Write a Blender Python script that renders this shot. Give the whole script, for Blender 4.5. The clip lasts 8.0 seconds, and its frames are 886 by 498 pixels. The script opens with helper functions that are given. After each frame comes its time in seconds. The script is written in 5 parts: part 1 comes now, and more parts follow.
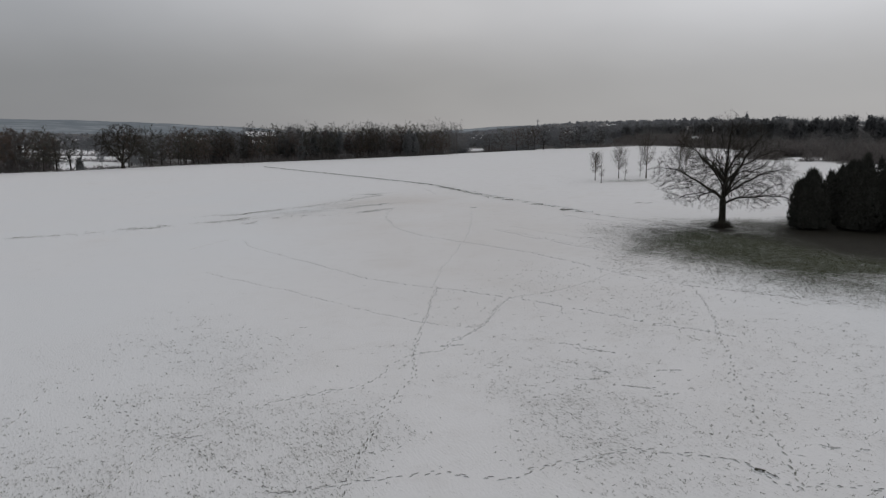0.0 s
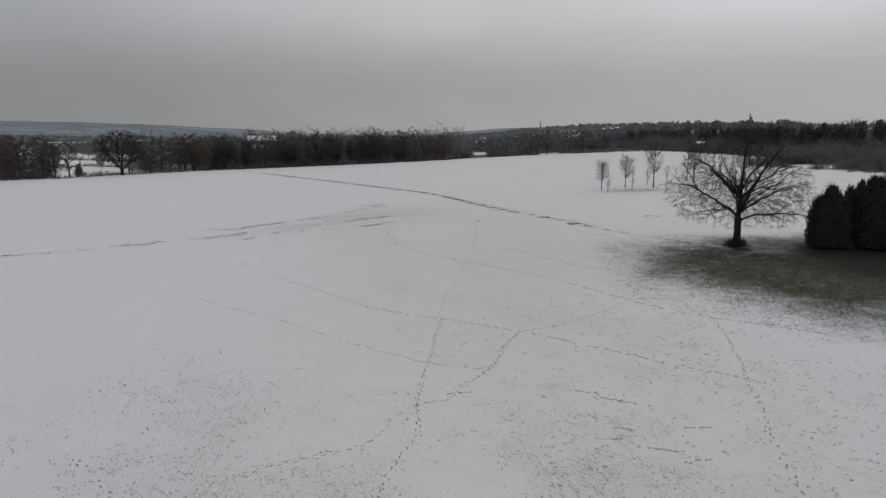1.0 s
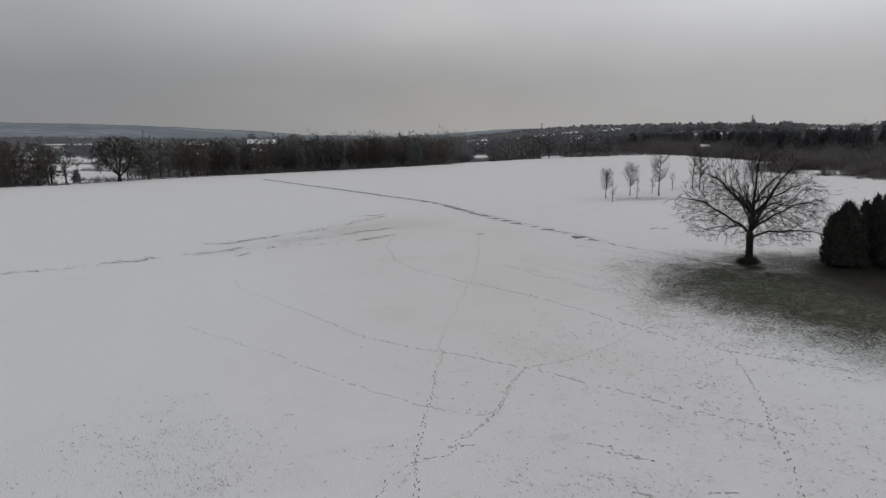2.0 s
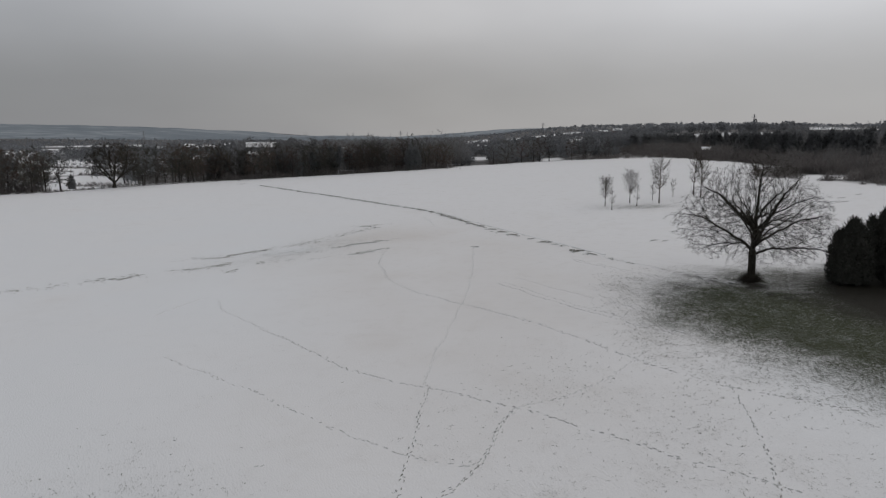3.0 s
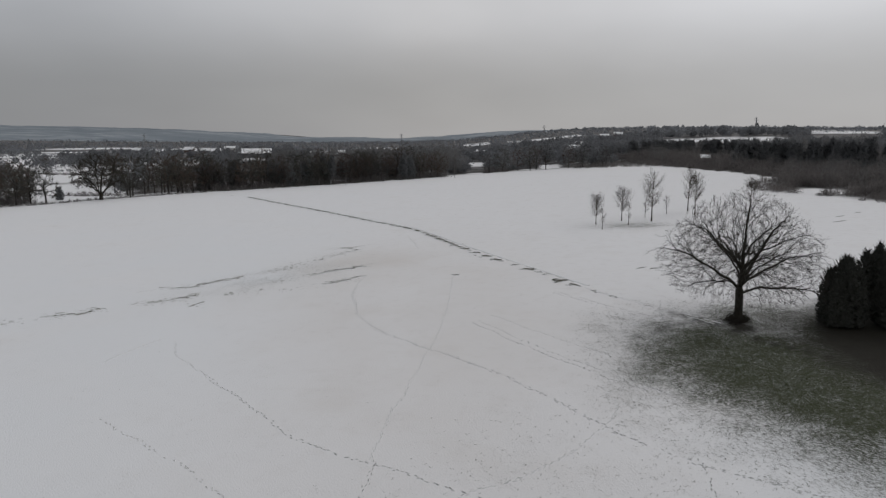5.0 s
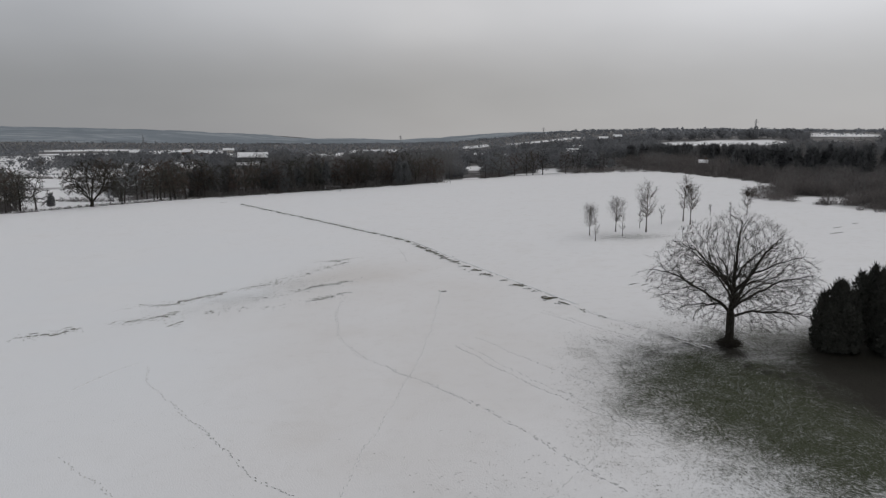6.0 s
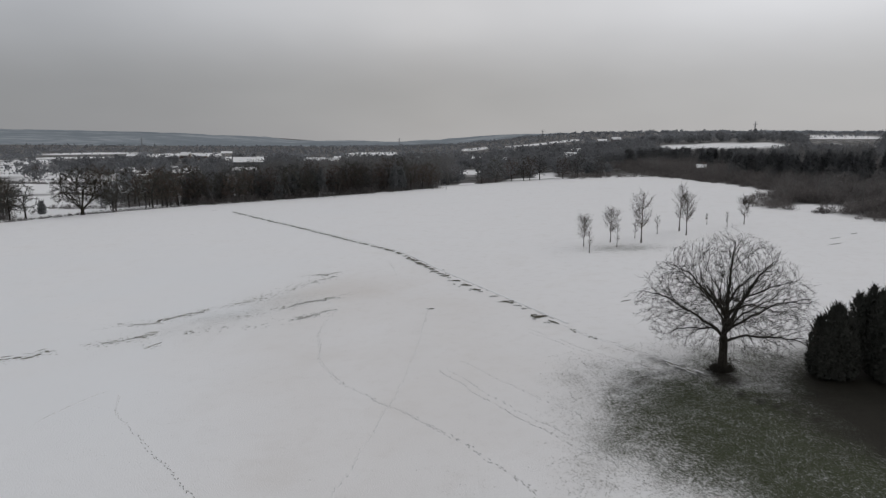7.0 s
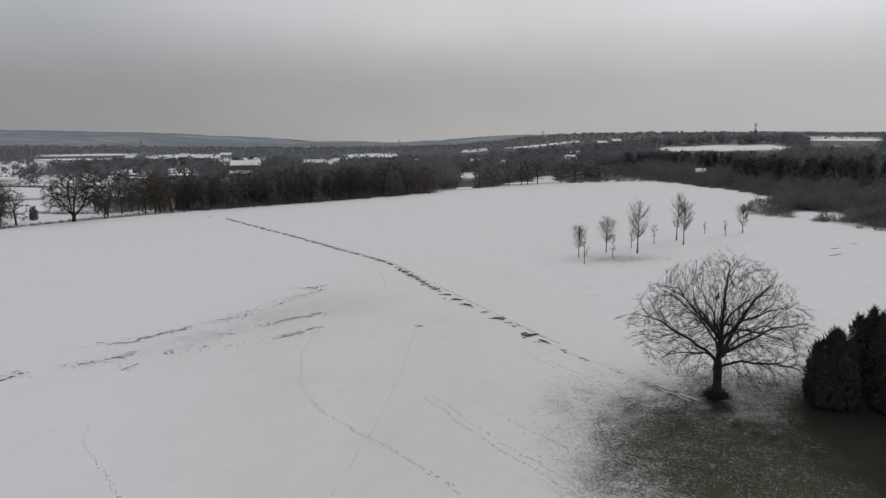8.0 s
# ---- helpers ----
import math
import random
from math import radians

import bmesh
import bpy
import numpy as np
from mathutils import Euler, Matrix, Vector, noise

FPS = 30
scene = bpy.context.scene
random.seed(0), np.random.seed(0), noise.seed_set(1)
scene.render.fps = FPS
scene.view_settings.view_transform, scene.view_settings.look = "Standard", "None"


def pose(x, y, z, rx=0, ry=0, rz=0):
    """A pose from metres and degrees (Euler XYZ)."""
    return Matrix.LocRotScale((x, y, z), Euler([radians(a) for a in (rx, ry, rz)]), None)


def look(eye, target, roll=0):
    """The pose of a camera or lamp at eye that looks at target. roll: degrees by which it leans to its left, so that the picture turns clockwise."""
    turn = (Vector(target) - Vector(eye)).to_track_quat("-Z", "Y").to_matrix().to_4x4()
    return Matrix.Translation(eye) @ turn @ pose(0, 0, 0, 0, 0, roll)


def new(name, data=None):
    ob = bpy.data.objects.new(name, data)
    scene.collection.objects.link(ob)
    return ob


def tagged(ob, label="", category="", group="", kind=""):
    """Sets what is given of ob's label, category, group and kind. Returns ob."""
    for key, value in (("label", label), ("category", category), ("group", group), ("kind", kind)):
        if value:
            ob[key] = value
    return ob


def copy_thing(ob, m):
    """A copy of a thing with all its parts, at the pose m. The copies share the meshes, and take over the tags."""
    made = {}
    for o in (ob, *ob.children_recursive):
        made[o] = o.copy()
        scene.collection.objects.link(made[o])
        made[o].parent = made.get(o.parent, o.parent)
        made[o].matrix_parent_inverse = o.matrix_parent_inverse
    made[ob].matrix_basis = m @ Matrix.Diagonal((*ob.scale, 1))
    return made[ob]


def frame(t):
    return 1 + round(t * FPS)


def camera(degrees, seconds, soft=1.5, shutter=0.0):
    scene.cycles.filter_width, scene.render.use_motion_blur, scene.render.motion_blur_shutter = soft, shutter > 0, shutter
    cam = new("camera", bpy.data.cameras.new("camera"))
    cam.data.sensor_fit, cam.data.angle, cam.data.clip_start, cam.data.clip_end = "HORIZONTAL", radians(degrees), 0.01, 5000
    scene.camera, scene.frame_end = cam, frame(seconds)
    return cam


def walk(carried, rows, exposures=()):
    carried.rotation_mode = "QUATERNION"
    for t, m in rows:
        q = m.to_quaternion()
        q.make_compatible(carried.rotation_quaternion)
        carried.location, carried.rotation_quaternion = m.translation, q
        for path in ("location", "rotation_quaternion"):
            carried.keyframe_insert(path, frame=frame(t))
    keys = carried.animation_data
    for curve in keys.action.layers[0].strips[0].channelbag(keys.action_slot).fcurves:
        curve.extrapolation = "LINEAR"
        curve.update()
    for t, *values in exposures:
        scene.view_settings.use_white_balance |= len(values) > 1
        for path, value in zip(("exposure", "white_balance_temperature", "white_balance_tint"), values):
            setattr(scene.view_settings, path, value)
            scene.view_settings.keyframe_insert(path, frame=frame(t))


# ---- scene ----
cam = camera(70, 8.0, 1.3)
PATH = [
    (0, (-1.915, 5.286, 13.375), (-1.841, 7.253, 13.016), 0.24),
    (0.5, (-2.006, 7.018, 14.223), (-1.935, 8.985, 13.868), 0.24),
    (1, (-2.045, 8.983, 15.149), (-1.978, 10.951, 14.795), 0.24),
    (1.5, (-2.119, 10.735, 16.020), (-2.054, 12.703, 15.668), 0.24),
    (3, (-0.491, 15.533, 18.839), (-0.434, 17.501, 18.486), -0.06),
    (3.5, (0.429, 16.749, 19.738), (0.485, 18.717, 19.386), -0.06),
    (4, (1.534, 18.031, 20.760), (1.587, 19.999, 20.407), -0.07),
    (4.5, (2.609, 19.164, 21.654), (2.659, 21.133, 21.302), -0.07),
    (6, (5.867, 22.960, 24.658), (5.916, 24.929, 24.311), 0.03),
    (6.5, (7.004, 24.428, 25.614), (7.052, 26.397, 25.269), -0.07),
    (7, (7.956, 25.907, 26.553), (8.005, 27.876, 26.211), -0.07),
    (7.5, (9.016, 27.383, 27.514), (9.063, 29.353, 27.173), -0.07),
    (8, (9.937, 28.901, 28.458), (9.984, 30.871, 28.117), -0.07),
]
walk(cam, [(t, look(e, g, r)) for t, e, g, r in PATH], [(0, -0.08), (1.5, -0.08), (3.5, -0.04), (4.5, -0.01), (6.5, 0.10), (8, 0.13)])

# ---- world, sun ----
world = bpy.data.worlds.new("overcast_sky")
scene.world = world
world.use_nodes = True
wn, wl = world.node_tree.nodes, world.node_tree.links
wn.clear()


def wnode(kind, **kw):
    n = wn.new(kind)
    for k, v in kw.items():
        n.inputs[k].default_value = v
    return n


SUN_ELEV, SUN_AZ = radians(38), radians(60)
sky = wn.new("ShaderNodeTexSky")
sky.sky_type = "NISHITA"
sky.sun_disc = False
sky.sun_elevation = SUN_ELEV
sky.sun_rotation = SUN_AZ
coord = wn.new("ShaderNodeTexCoord")
sep = wn.new("ShaderNodeSeparateXYZ")
wl.new(coord.outputs["Generated"], sep.inputs[0])
# cloud base: darker towards the horizon in the west, paler overhead and east
ramp = wn.new("ShaderNodeValToRGB")
ramp.color_ramp.interpolation = "EASE"
els = ramp.color_ramp.elements
els[0].position, els[0].color = 0.0, (0.385, 0.38, 0.382, 1)
els[1].position, els[1].color = 0.5, (0.48, 0.48, 0.495, 1)
e = els.new(0.07)
e.color = (0.375, 0.37, 0.37, 1)
e = els.new(0.2)
e.color = (0.545, 0.545, 0.557, 1)
wl.new(sep.outputs["Z"], ramp.inputs[0])
cloud_map = wn.new("ShaderNodeMapping")
cloud_map.inputs["Scale"].default_value = (1.0, 1.0, 2.6)
wl.new(coord.outputs["Generated"], cloud_map.inputs[0])
cloud = wnode("ShaderNodeTexNoise", Scale=1.7, Detail=4.0, Roughness=0.45)
wl.new(cloud_map.outputs[0], cloud.inputs["Vector"])
crange = wnode("ShaderNodeMapRange")
crange.inputs["From Min"].default_value = 0.3
crange.inputs["From Max"].default_value = 0.7
crange.inputs["To Min"].default_value = 0.86
crange.inputs["To Max"].default_value = 1.12
wl.new(cloud.outputs["Fac"], crange.inputs["Value"])
east = wnode("ShaderNodeMapRange")
east.inputs["From Min"].default_value = -0.45
east.inputs["From Max"].default_value = 0.55
east.inputs["To Min"].default_value = 0.80
east.inputs["To Max"].default_value = 1.20
wl.new(sep.outputs["X"], east.inputs["Value"])
mul = wn.new("ShaderNodeMath")
mul.operation = "MULTIPLY"
wl.new(crange.outputs[0], mul.inputs[0])
wl.new(east.outputs[0], mul.inputs[1])
cmul = wn.new("ShaderNodeVectorMath")
cmul.operation = "SCALE"
wl.new(ramp.outputs[0], cmul.inputs[0])
wl.new(mul.outputs[0], cmul.inputs["Scale"])
bg_cloud = wnode("ShaderNodeBackground", Strength=0.97)
tint = wn.new("ShaderNodeValToRGB")
tint.color_ramp.elements[0].position, tint.color_ramp.elements[0].color = 0.15, (0.965, 0.99, 1.02, 1)
tint.color_ramp.elements[1].position, tint.color_ramp.elements[1].color = 0.85, (0.99, 0.995, 1.004, 1)
warm = tint.color_ramp.elements.new(0.5)
warm.color = (1.0, 0.993, 0.985, 1)
side_on = wnode("ShaderNodeMapRange")
side_on.inputs["From Min"].default_value, side_on.inputs["From Max"].default_value = -0.7, 0.7
wl.new(sep.outputs["X"], side_on.inputs["Value"])
wl.new(side_on.outputs[0], tint.inputs[0])
tinted = wn.new("ShaderNodeVectorMath")
tinted.operation = "MULTIPLY"
wl.new(cmul.outputs[0], tinted.inputs[0])
wl.new(tint.outputs[0], tinted.inputs[1])
wl.new(tinted.outputs[0], bg_cloud.inputs["Color"])
bg_sky = wnode("ShaderNodeBackground", Strength=0.05)
wl.new(sky.outputs[0], bg_sky.inputs["Color"])
mixw = wnode("ShaderNodeMixShader", Fac=0.95)
wl.new(bg_sky.outputs[0], mixw.inputs[1])
wl.new(bg_cloud.outputs[0], mixw.inputs[2])
wout = wn.new("ShaderNodeOutputWorld")
wl.new(mixw.outputs[0], wout.inputs["Surface"])

sun_data = bpy.data.lights.new("sun", "SUN")
sun_data.energy = 0.5
sun_data.angle = radians(40)
sun_data.color = (1.0, 0.97, 0.93)
sun = new("sun", sun_data)
sun.matrix_basis = look((0, 0, 200), (-math.sin(SUN_AZ) * 100, -math.cos(SUN_AZ) * 100, 200 - 100 * math.tan(SUN_ELEV)))

# ---- materials ----


def material(name, colours, scale=3.0, rough=0.85, bump=0.3, bump_scale=None, detail=6.0, second=0.35, spec=0.2, random_tint=0.0, stretch=(1, 1, 1)):
    """A surface with colour varied at two scales and a fine relief."""
    m = bpy.data.materials.new(name)
    m.use_nodes = True
    n, l = m.node_tree.nodes, m.node_tree.links
    b = n["Principled BSDF"]
    b.inputs["Roughness"].default_value = rough
    b.inputs["Specular IOR Level"].default_value = spec
    tc = n.new("ShaderNodeTexCoord")
    mp = n.new("ShaderNodeMapping")
    mp.inputs["Scale"].default_value = stretch
    l.new(tc.outputs["Object"], mp.inputs[0])
    n1 = n.new("ShaderNodeTexNoise")
    n1.inputs["Scale"].default_value = scale
    n1.inputs["Detail"].default_value = detail
    n1.inputs["Roughness"].default_value = 0.65
    l.new(mp.outputs[0], n1.inputs["Vector"])
    n2 = n.new("ShaderNodeTexNoise")
    n2.inputs["Scale"].default_value = scale * 0.11
    n2.inputs["Detail"].default_value = 3.0
    l.new(mp.outputs[0], n2.inputs["Vector"])
    mixf = n.new("ShaderNodeMix")
    mixf.inputs["Factor"].default_value = second
    l.new(n1.outputs["Fac"], mixf.inputs[2])
    l.new(n2.outputs["Fac"], mixf.inputs[3])
    r = n.new("ShaderNodeValToRGB")
    r.color_ramp.elements[0].position, r.color_ramp.elements[1].position = 0.34, 0.66
    r.color_ramp.elements[0].color = (*colours[0], 1)
    r.color_ramp.elements[1].color = (*colours[-1], 1)
    for i, c in enumerate(colours[1:-1]):
        el = r.color_ramp.elements.new(0.34 + 0.32 * (i + 1) / (len(colours) - 1))
        el.color = (*c, 1)
    l.new(mixf.outputs[0], r.inputs[0])
    out = r.outputs[0]
    if random_tint:
        oi = n.new("ShaderNodeObjectInfo")
        mr = n.new("ShaderNodeMapRange")
        mr.inputs["To Min"].default_value, mr.inputs["To Max"].default_value = 1 - random_tint, 1 + random_tint
        l.new(oi.outputs["Random"], mr.inputs["Value"])
        sc = n.new("ShaderNodeVectorMath")
        sc.operation = "SCALE"
        l.new(out, sc.inputs[0])
        l.new(mr.outputs[0], sc.inputs["Scale"])
        out = sc.outputs[0]
    l.new(out, b.inputs["Base Color"])
    if bump:
        n3 = n.new("ShaderNodeTexNoise")
        n3.inputs["Scale"].default_value = bump_scale or scale * 3
        n3.inputs["Detail"].default_value = 5.0
        l.new(mp.outputs[0], n3.inputs["Vector"])
        bp = n.new("ShaderNodeBump")
        bp.inputs["Strength"].default_value = bump
        bp.inputs["Distance"].default_value = 0.03
        l.new(n3.outputs["Fac"], bp.inputs["Height"])
        l.new(bp.outputs[0], b.inputs["Normal"])
    return m


def island_tint(m, amount):
    """Varies a joined mesh piece by piece."""
    n, l = m.node_tree.nodes, m.node_tree.links
    b = n["Principled BSDF"]
    src = b.inputs["Base Color"].links[0].from_socket
    g = n.new("ShaderNodeNewGeometry")
    mr = n.new("ShaderNodeMapRange")
    mr.inputs["To Min"].default_value, mr.inputs["To Max"].default_value = 1 - amount, 1 + amount
    l.new(g.outputs["Random Per Island"], mr.inputs["Value"])
    sc = n.new("ShaderNodeVectorMath")
    sc.operation = "SCALE"
    l.new(src, sc.inputs[0])
    l.new(mr.outputs[0], sc.inputs["Scale"])
    l.new(sc.outputs[0], b.inputs["Base Color"])
    return m


def see_through(m, amount):
    """Sparse twigs scatter light to both sides."""
    n, l = m.node_tree.nodes, m.node_tree.links
    b = n["Principled BSDF"]
    tl = n.new("ShaderNodeBsdfTranslucent")
    l.new(b.inputs["Base Color"].links[0].from_socket, tl.inputs["Color"])
    mx = n.new("ShaderNodeMixShader")
    mx.inputs[0].default_value = amount
    l.new(b.outputs[0], mx.inputs[1])
    l.new(tl.outputs[0], mx.inputs[2])
    l.new(mx.outputs[0], n["Material Output"].inputs["Surface"])


M_bark = material("oak_bark", [(0.013, 0.012, 0.0095), (0.026, 0.023, 0.018), (0.05, 0.044, 0.036)], 5, 0.95, 0.8, 12, stretch=(1, 1, 0.25))
M_twig = material("bare_twigs", [(0.035, 0.03, 0.025), (0.075, 0.065, 0.052)], 2, 0.9, 0)
M_twig_oak = material("oak_twigs", [(0.034, 0.03, 0.025), (0.066, 0.06, 0.05)], 2, 0.9, 0)
M_young = material("young_bark", [(0.06, 0.05, 0.04), (0.12, 0.10, 0.085)], 6, 0.9, 0.3)
M_wood_bark = material("woodland_bark", [(0.04, 0.038, 0.035), (0.08, 0.072, 0.065)], 2, 0.95, 0, random_tint=0.3)
M_wood_twig = material("grey_twigs", [(0.076, 0.076, 0.075), (0.122, 0.12, 0.115)], 0.6, 0.95, 0, random_tint=0.3)
M_wood_twig_red = material("brown_twigs", [(0.088, 0.070, 0.060), (0.142, 0.112, 0.095)], 0.6, 0.95, 0, random_tint=0.3)
M_wood_twig_green = material("mossy_twigs", [(0.07, 0.07, 0.06), (0.115, 0.112, 0.095)], 0.6, 0.95, 0, random_tint=0.3)
# woods, valley trees and scrub: base colours lightened to stand in for haze
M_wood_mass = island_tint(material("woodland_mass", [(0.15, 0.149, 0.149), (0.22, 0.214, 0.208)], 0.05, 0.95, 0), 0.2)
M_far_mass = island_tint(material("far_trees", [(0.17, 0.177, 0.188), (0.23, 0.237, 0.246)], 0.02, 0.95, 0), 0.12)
# ridge trees: distance haze painted into the base colour, paler and bluer
M_hazed = island_tint(material("haze_paled_trees", [(0.24, 0.253, 0.272), (0.32, 0.332, 0.35)], 0.02, 0.95, 0), 0.10)
M_scrub = island_tint(material("winter_scrub", [(0.125, 0.117, 0.114), (0.195, 0.181, 0.174)], 0.12, 0.95, 0), 0.25)
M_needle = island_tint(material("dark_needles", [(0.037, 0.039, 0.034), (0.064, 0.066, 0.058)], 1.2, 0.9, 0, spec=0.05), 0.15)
# paler than the near needles: haze is put into this colour
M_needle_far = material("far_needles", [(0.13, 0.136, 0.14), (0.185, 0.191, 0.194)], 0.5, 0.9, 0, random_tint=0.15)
M_grass = island_tint(material("winter_grass", [(0.045, 0.055, 0.028), (0.085, 0.09, 0.05)], 1.0, 0.9, 0), 0.35)
M_soil = island_tint(material("bare_soil", [(0.03, 0.026, 0.018), (0.075, 0.07, 0.05), (0.13, 0.125, 0.10)], 5, 0.95, 0.5), 0.35)
M_print = island_tint(material("trodden_grass", [(0.12, 0.115, 0.10), (0.36, 0.355, 0.335)], 6, 0.95, 0.4), 0.5)
M_trod = island_tint(material("trodden_snow", [(0.24, 0.235, 0.22), (0.46, 0.455, 0.44)], 6, 0.95, 0.4), 0.35)
# paler floor for marks farther off, to fit the camera's view
M_faint = island_tint(material("faint_marks", [(0.46, 0.455, 0.44), (0.66, 0.655, 0.64)], 6, 0.95, 0.4), 0.25)
M_snow = material("loose_snow", [(0.78, 0.79, 0.80), (0.86, 0.865, 0.87)], 2, 0.6, 0.3, 9)
# translucency evens and lightens the woods' tone, as haze would
for m_ in (M_wood_twig, M_wood_twig_red, M_wood_twig_green, M_wood_mass, M_far_mass, M_hazed, M_scrub, M_needle_far):
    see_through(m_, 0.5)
M_brick = material("brick_wall", [(0.11, 0.076, 0.062), (0.17, 0.122, 0.102)], 1.5, 0.9, 0.2)
M_render = material("pale_render", [(0.45, 0.43, 0.40), (0.58, 0.56, 0.52)], 0.8, 0.9, 0.1)
M_clad = material("grey_cladding", [(0.10, 0.11, 0.12), (0.16, 0.17, 0.18)], 0.5, 0.7, 0.1)
M_white = material("white_paint", [(0.70, 0.70, 0.70), (0.82, 0.82, 0.81)], 3, 0.5, 0.05)
M_steel = material("galvanised_steel", [(0.20, 0.21, 0.22), (0.32, 0.33, 0.34)], 2, 0.5, 0.05)
M_glass = material("dark_window", [(0.015, 0.018, 0.02), (0.03, 0.033, 0.036)], 1, 0.1, 0, spec=0.5)
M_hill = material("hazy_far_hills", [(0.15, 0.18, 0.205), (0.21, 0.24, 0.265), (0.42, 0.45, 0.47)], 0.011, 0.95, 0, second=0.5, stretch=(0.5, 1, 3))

# the snowfield: thin snow over grass, which shows where the cover is high
M_ground = bpy.data.materials.new("snow_over_grass")
M_ground.use_nodes = True
gn, gl = M_ground.node_tree.nodes, M_ground.node_tree.links
gb = gn["Principled BSDF"]
gb.inputs["Specular IOR Level"].default_value = 0.15


def gnode(kind, **kw):
    n = gn.new(kind)
    for k, v in kw.items():
        n.inputs[k].default_value = v
    return n


def gmix(fac, a, b):
    n = gn.new("ShaderNodeMix")
    n.data_type = "RGBA"
    gl.new(fac, n.inputs["Factor"])
    for s, v in ((n.inputs["A"], a), (n.inputs["B"], b)):
        if isinstance(v, tuple):
            s.default_value = (*v, 1)
        else:
            gl.new(v, s)
    return n.outputs["Result"]


def gmath(op, a, b=0.0, clamp=False):
    n = gn.new("ShaderNodeMath")
    n.operation, n.use_clamp = op, clamp
    for s, v in ((n.inputs[0], a), (n.inputs[1], b)):
        if isinstance(v, float):
            s.default_value = v
        else:
            gl.new(v, s)
    return n.outputs[0]


gtc = gn.new("ShaderNodeTexCoord")
gmap = gn.new("ShaderNodeMapping")
gmap.vector_type = "TEXTURE"
gmap.inputs["Rotation"].default_value = (0, 0, radians(-61))
gmap.inputs["Scale"].default_value = (1.9, 0.72, 1.0)
gl.new(gtc.outputs["Object"], gmap.inputs[0])
fine = gnode("ShaderNodeTexNoise", Scale=6.5, Detail=4.0, Roughness=0.62)
gl.new(gmap.outputs[0], fine.inputs["Vector"])
blade = gnode("ShaderNodeTexNoise", Scale=24.0, Detail=3.0, Roughness=0.6)
gl.new(gmap.outputs[0], blade.inputs["Vector"])
broad = gnode("ShaderNodeTexNoise", Scale=0.09, Detail=5.0, Roughness=0.6)
gl.new(gtc.outputs["Object"], broad.inputs["Vector"])
mid = gnode("ShaderNodeTexNoise", Scale=0.55, Detail=4.0, Roughness=0.6)
gl.new(gtc.outputs["Object"], mid.inputs["Vector"])
att_c = gn.new("ShaderNodeAttribute")
att_c.attribute_name = "grass_cover"
att_w = gn.new("ShaderNodeAttribute")
att_w.attribute_name = "wood_floor"
att_l = gn.new("ShaderNodeAttribute")
att_l.attribute_name = "litter_and_shade"
cover = att_c.outputs["Fac"]
# speckles: a threshold on mixed noise that sinks as the cover grows; some paint tussock shade
speck = gmath("ADD", gmath("MULTIPLY", fine.outputs["Fac"], 0.55), gmath("MULTIPLY", blade.outputs["Fac"], 0.45))
speck = gmath("ADD", speck, gmath("MULTIPLY", gmath("SUBTRACT", mid.outputs["Fac"], 0.5), 0.16))
level = gmath("SUBTRACT", 0.625, gmath("MULTIPLY", cover, 0.30))
show = gmath("MULTIPLY", gmath("SUBTRACT", speck, level), gmath("SUBTRACT", 13.0, gmath("MULTIPLY", cover, 4.0)), True)
show = gmath("MULTIPLY", show, gmath("ADD", 0.6, gmath("MULTIPLY", cover, 0.25)))
show = gmath("ADD", show, gmath("MULTIPLY", gmath("MULTIPLY", cover, cover), 0.48), True)
snow_col = gmix(broad.outputs["Fac"], (0.792, 0.793, 0.80), (0.858, 0.859, 0.865))
snow_col = gmix(gmath("MULTIPLY", gmath("SUBTRACT", mid.outputs["Fac"], 0.5), 1.2, True), snow_col, (0.69, 0.675, 0.66))
thin = gmath("MULTIPLY", gmath("SUBTRACT", broad.outputs["Fac"], 0.54), 1.5, True)
snow_col = gmix(thin, snow_col, (0.67, 0.655, 0.635))
# thin snow at the ruts, and the lens's warm middle put in as colour
att_t = gn.new("ShaderNodeAttribute")
att_t.attribute_name = "thin_and_lens_warm"
snow_col = gmix(gmath("MULTIPLY", att_t.outputs["Fac"], gmath("ADD", 0.35, broad.outputs["Fac"]), True), snow_col, (0.69, 0.662, 0.636))
# the lens's bluish edge tint, put into the snow's colour
att_d = gn.new("ShaderNodeAttribute")
att_d.attribute_name = "lens_cold"
snow_col = gmix(att_d.outputs["Fac"], snow_col, (0.806, 0.819, 0.833))
grass_col = gmix(mid.outputs["Fac"], (0.030, 0.041, 0.023), (0.068, 0.084, 0.050))
grass_col = gmix(gmath("MULTIPLY", blade.outputs["Fac"], 0.8), grass_col, (0.06, 0.06, 0.036))
# litter colour, darkened further for the shade under the trees
litter_shade_col = gmix(mid.outputs["Fac"], (0.014, 0.0135, 0.0105), (0.034, 0.031, 0.024))
col = gmix(show, snow_col, grass_col)
col = gmix(gmath("MULTIPLY", att_l.outputs["Fac"], gmath("ADD", 1.35, gmath("MULTIPLY", gmath("SUBTRACT", fine.outputs["Fac"], 0.5), 1.6)), True), col, litter_shade_col)
floor_col = gmix(mid.outputs["Fac"], (0.04, 0.038, 0.036), (0.095, 0.09, 0.086))
col = gmix(gmath("MULTIPLY", att_w.outputs["Fac"], gmath("ADD", 0.95, gmath("MULTIPLY", gmath("SUBTRACT", broad.outputs["Fac"], 0.5), 1.5)), True), col, floor_col)
gl.new(col, gb.inputs["Base Color"])
gb.inputs["Roughness"].default_value = 0.8
gbump = gn.new("ShaderNodeBump")
gbump.inputs["Strength"].default_value = 0.7
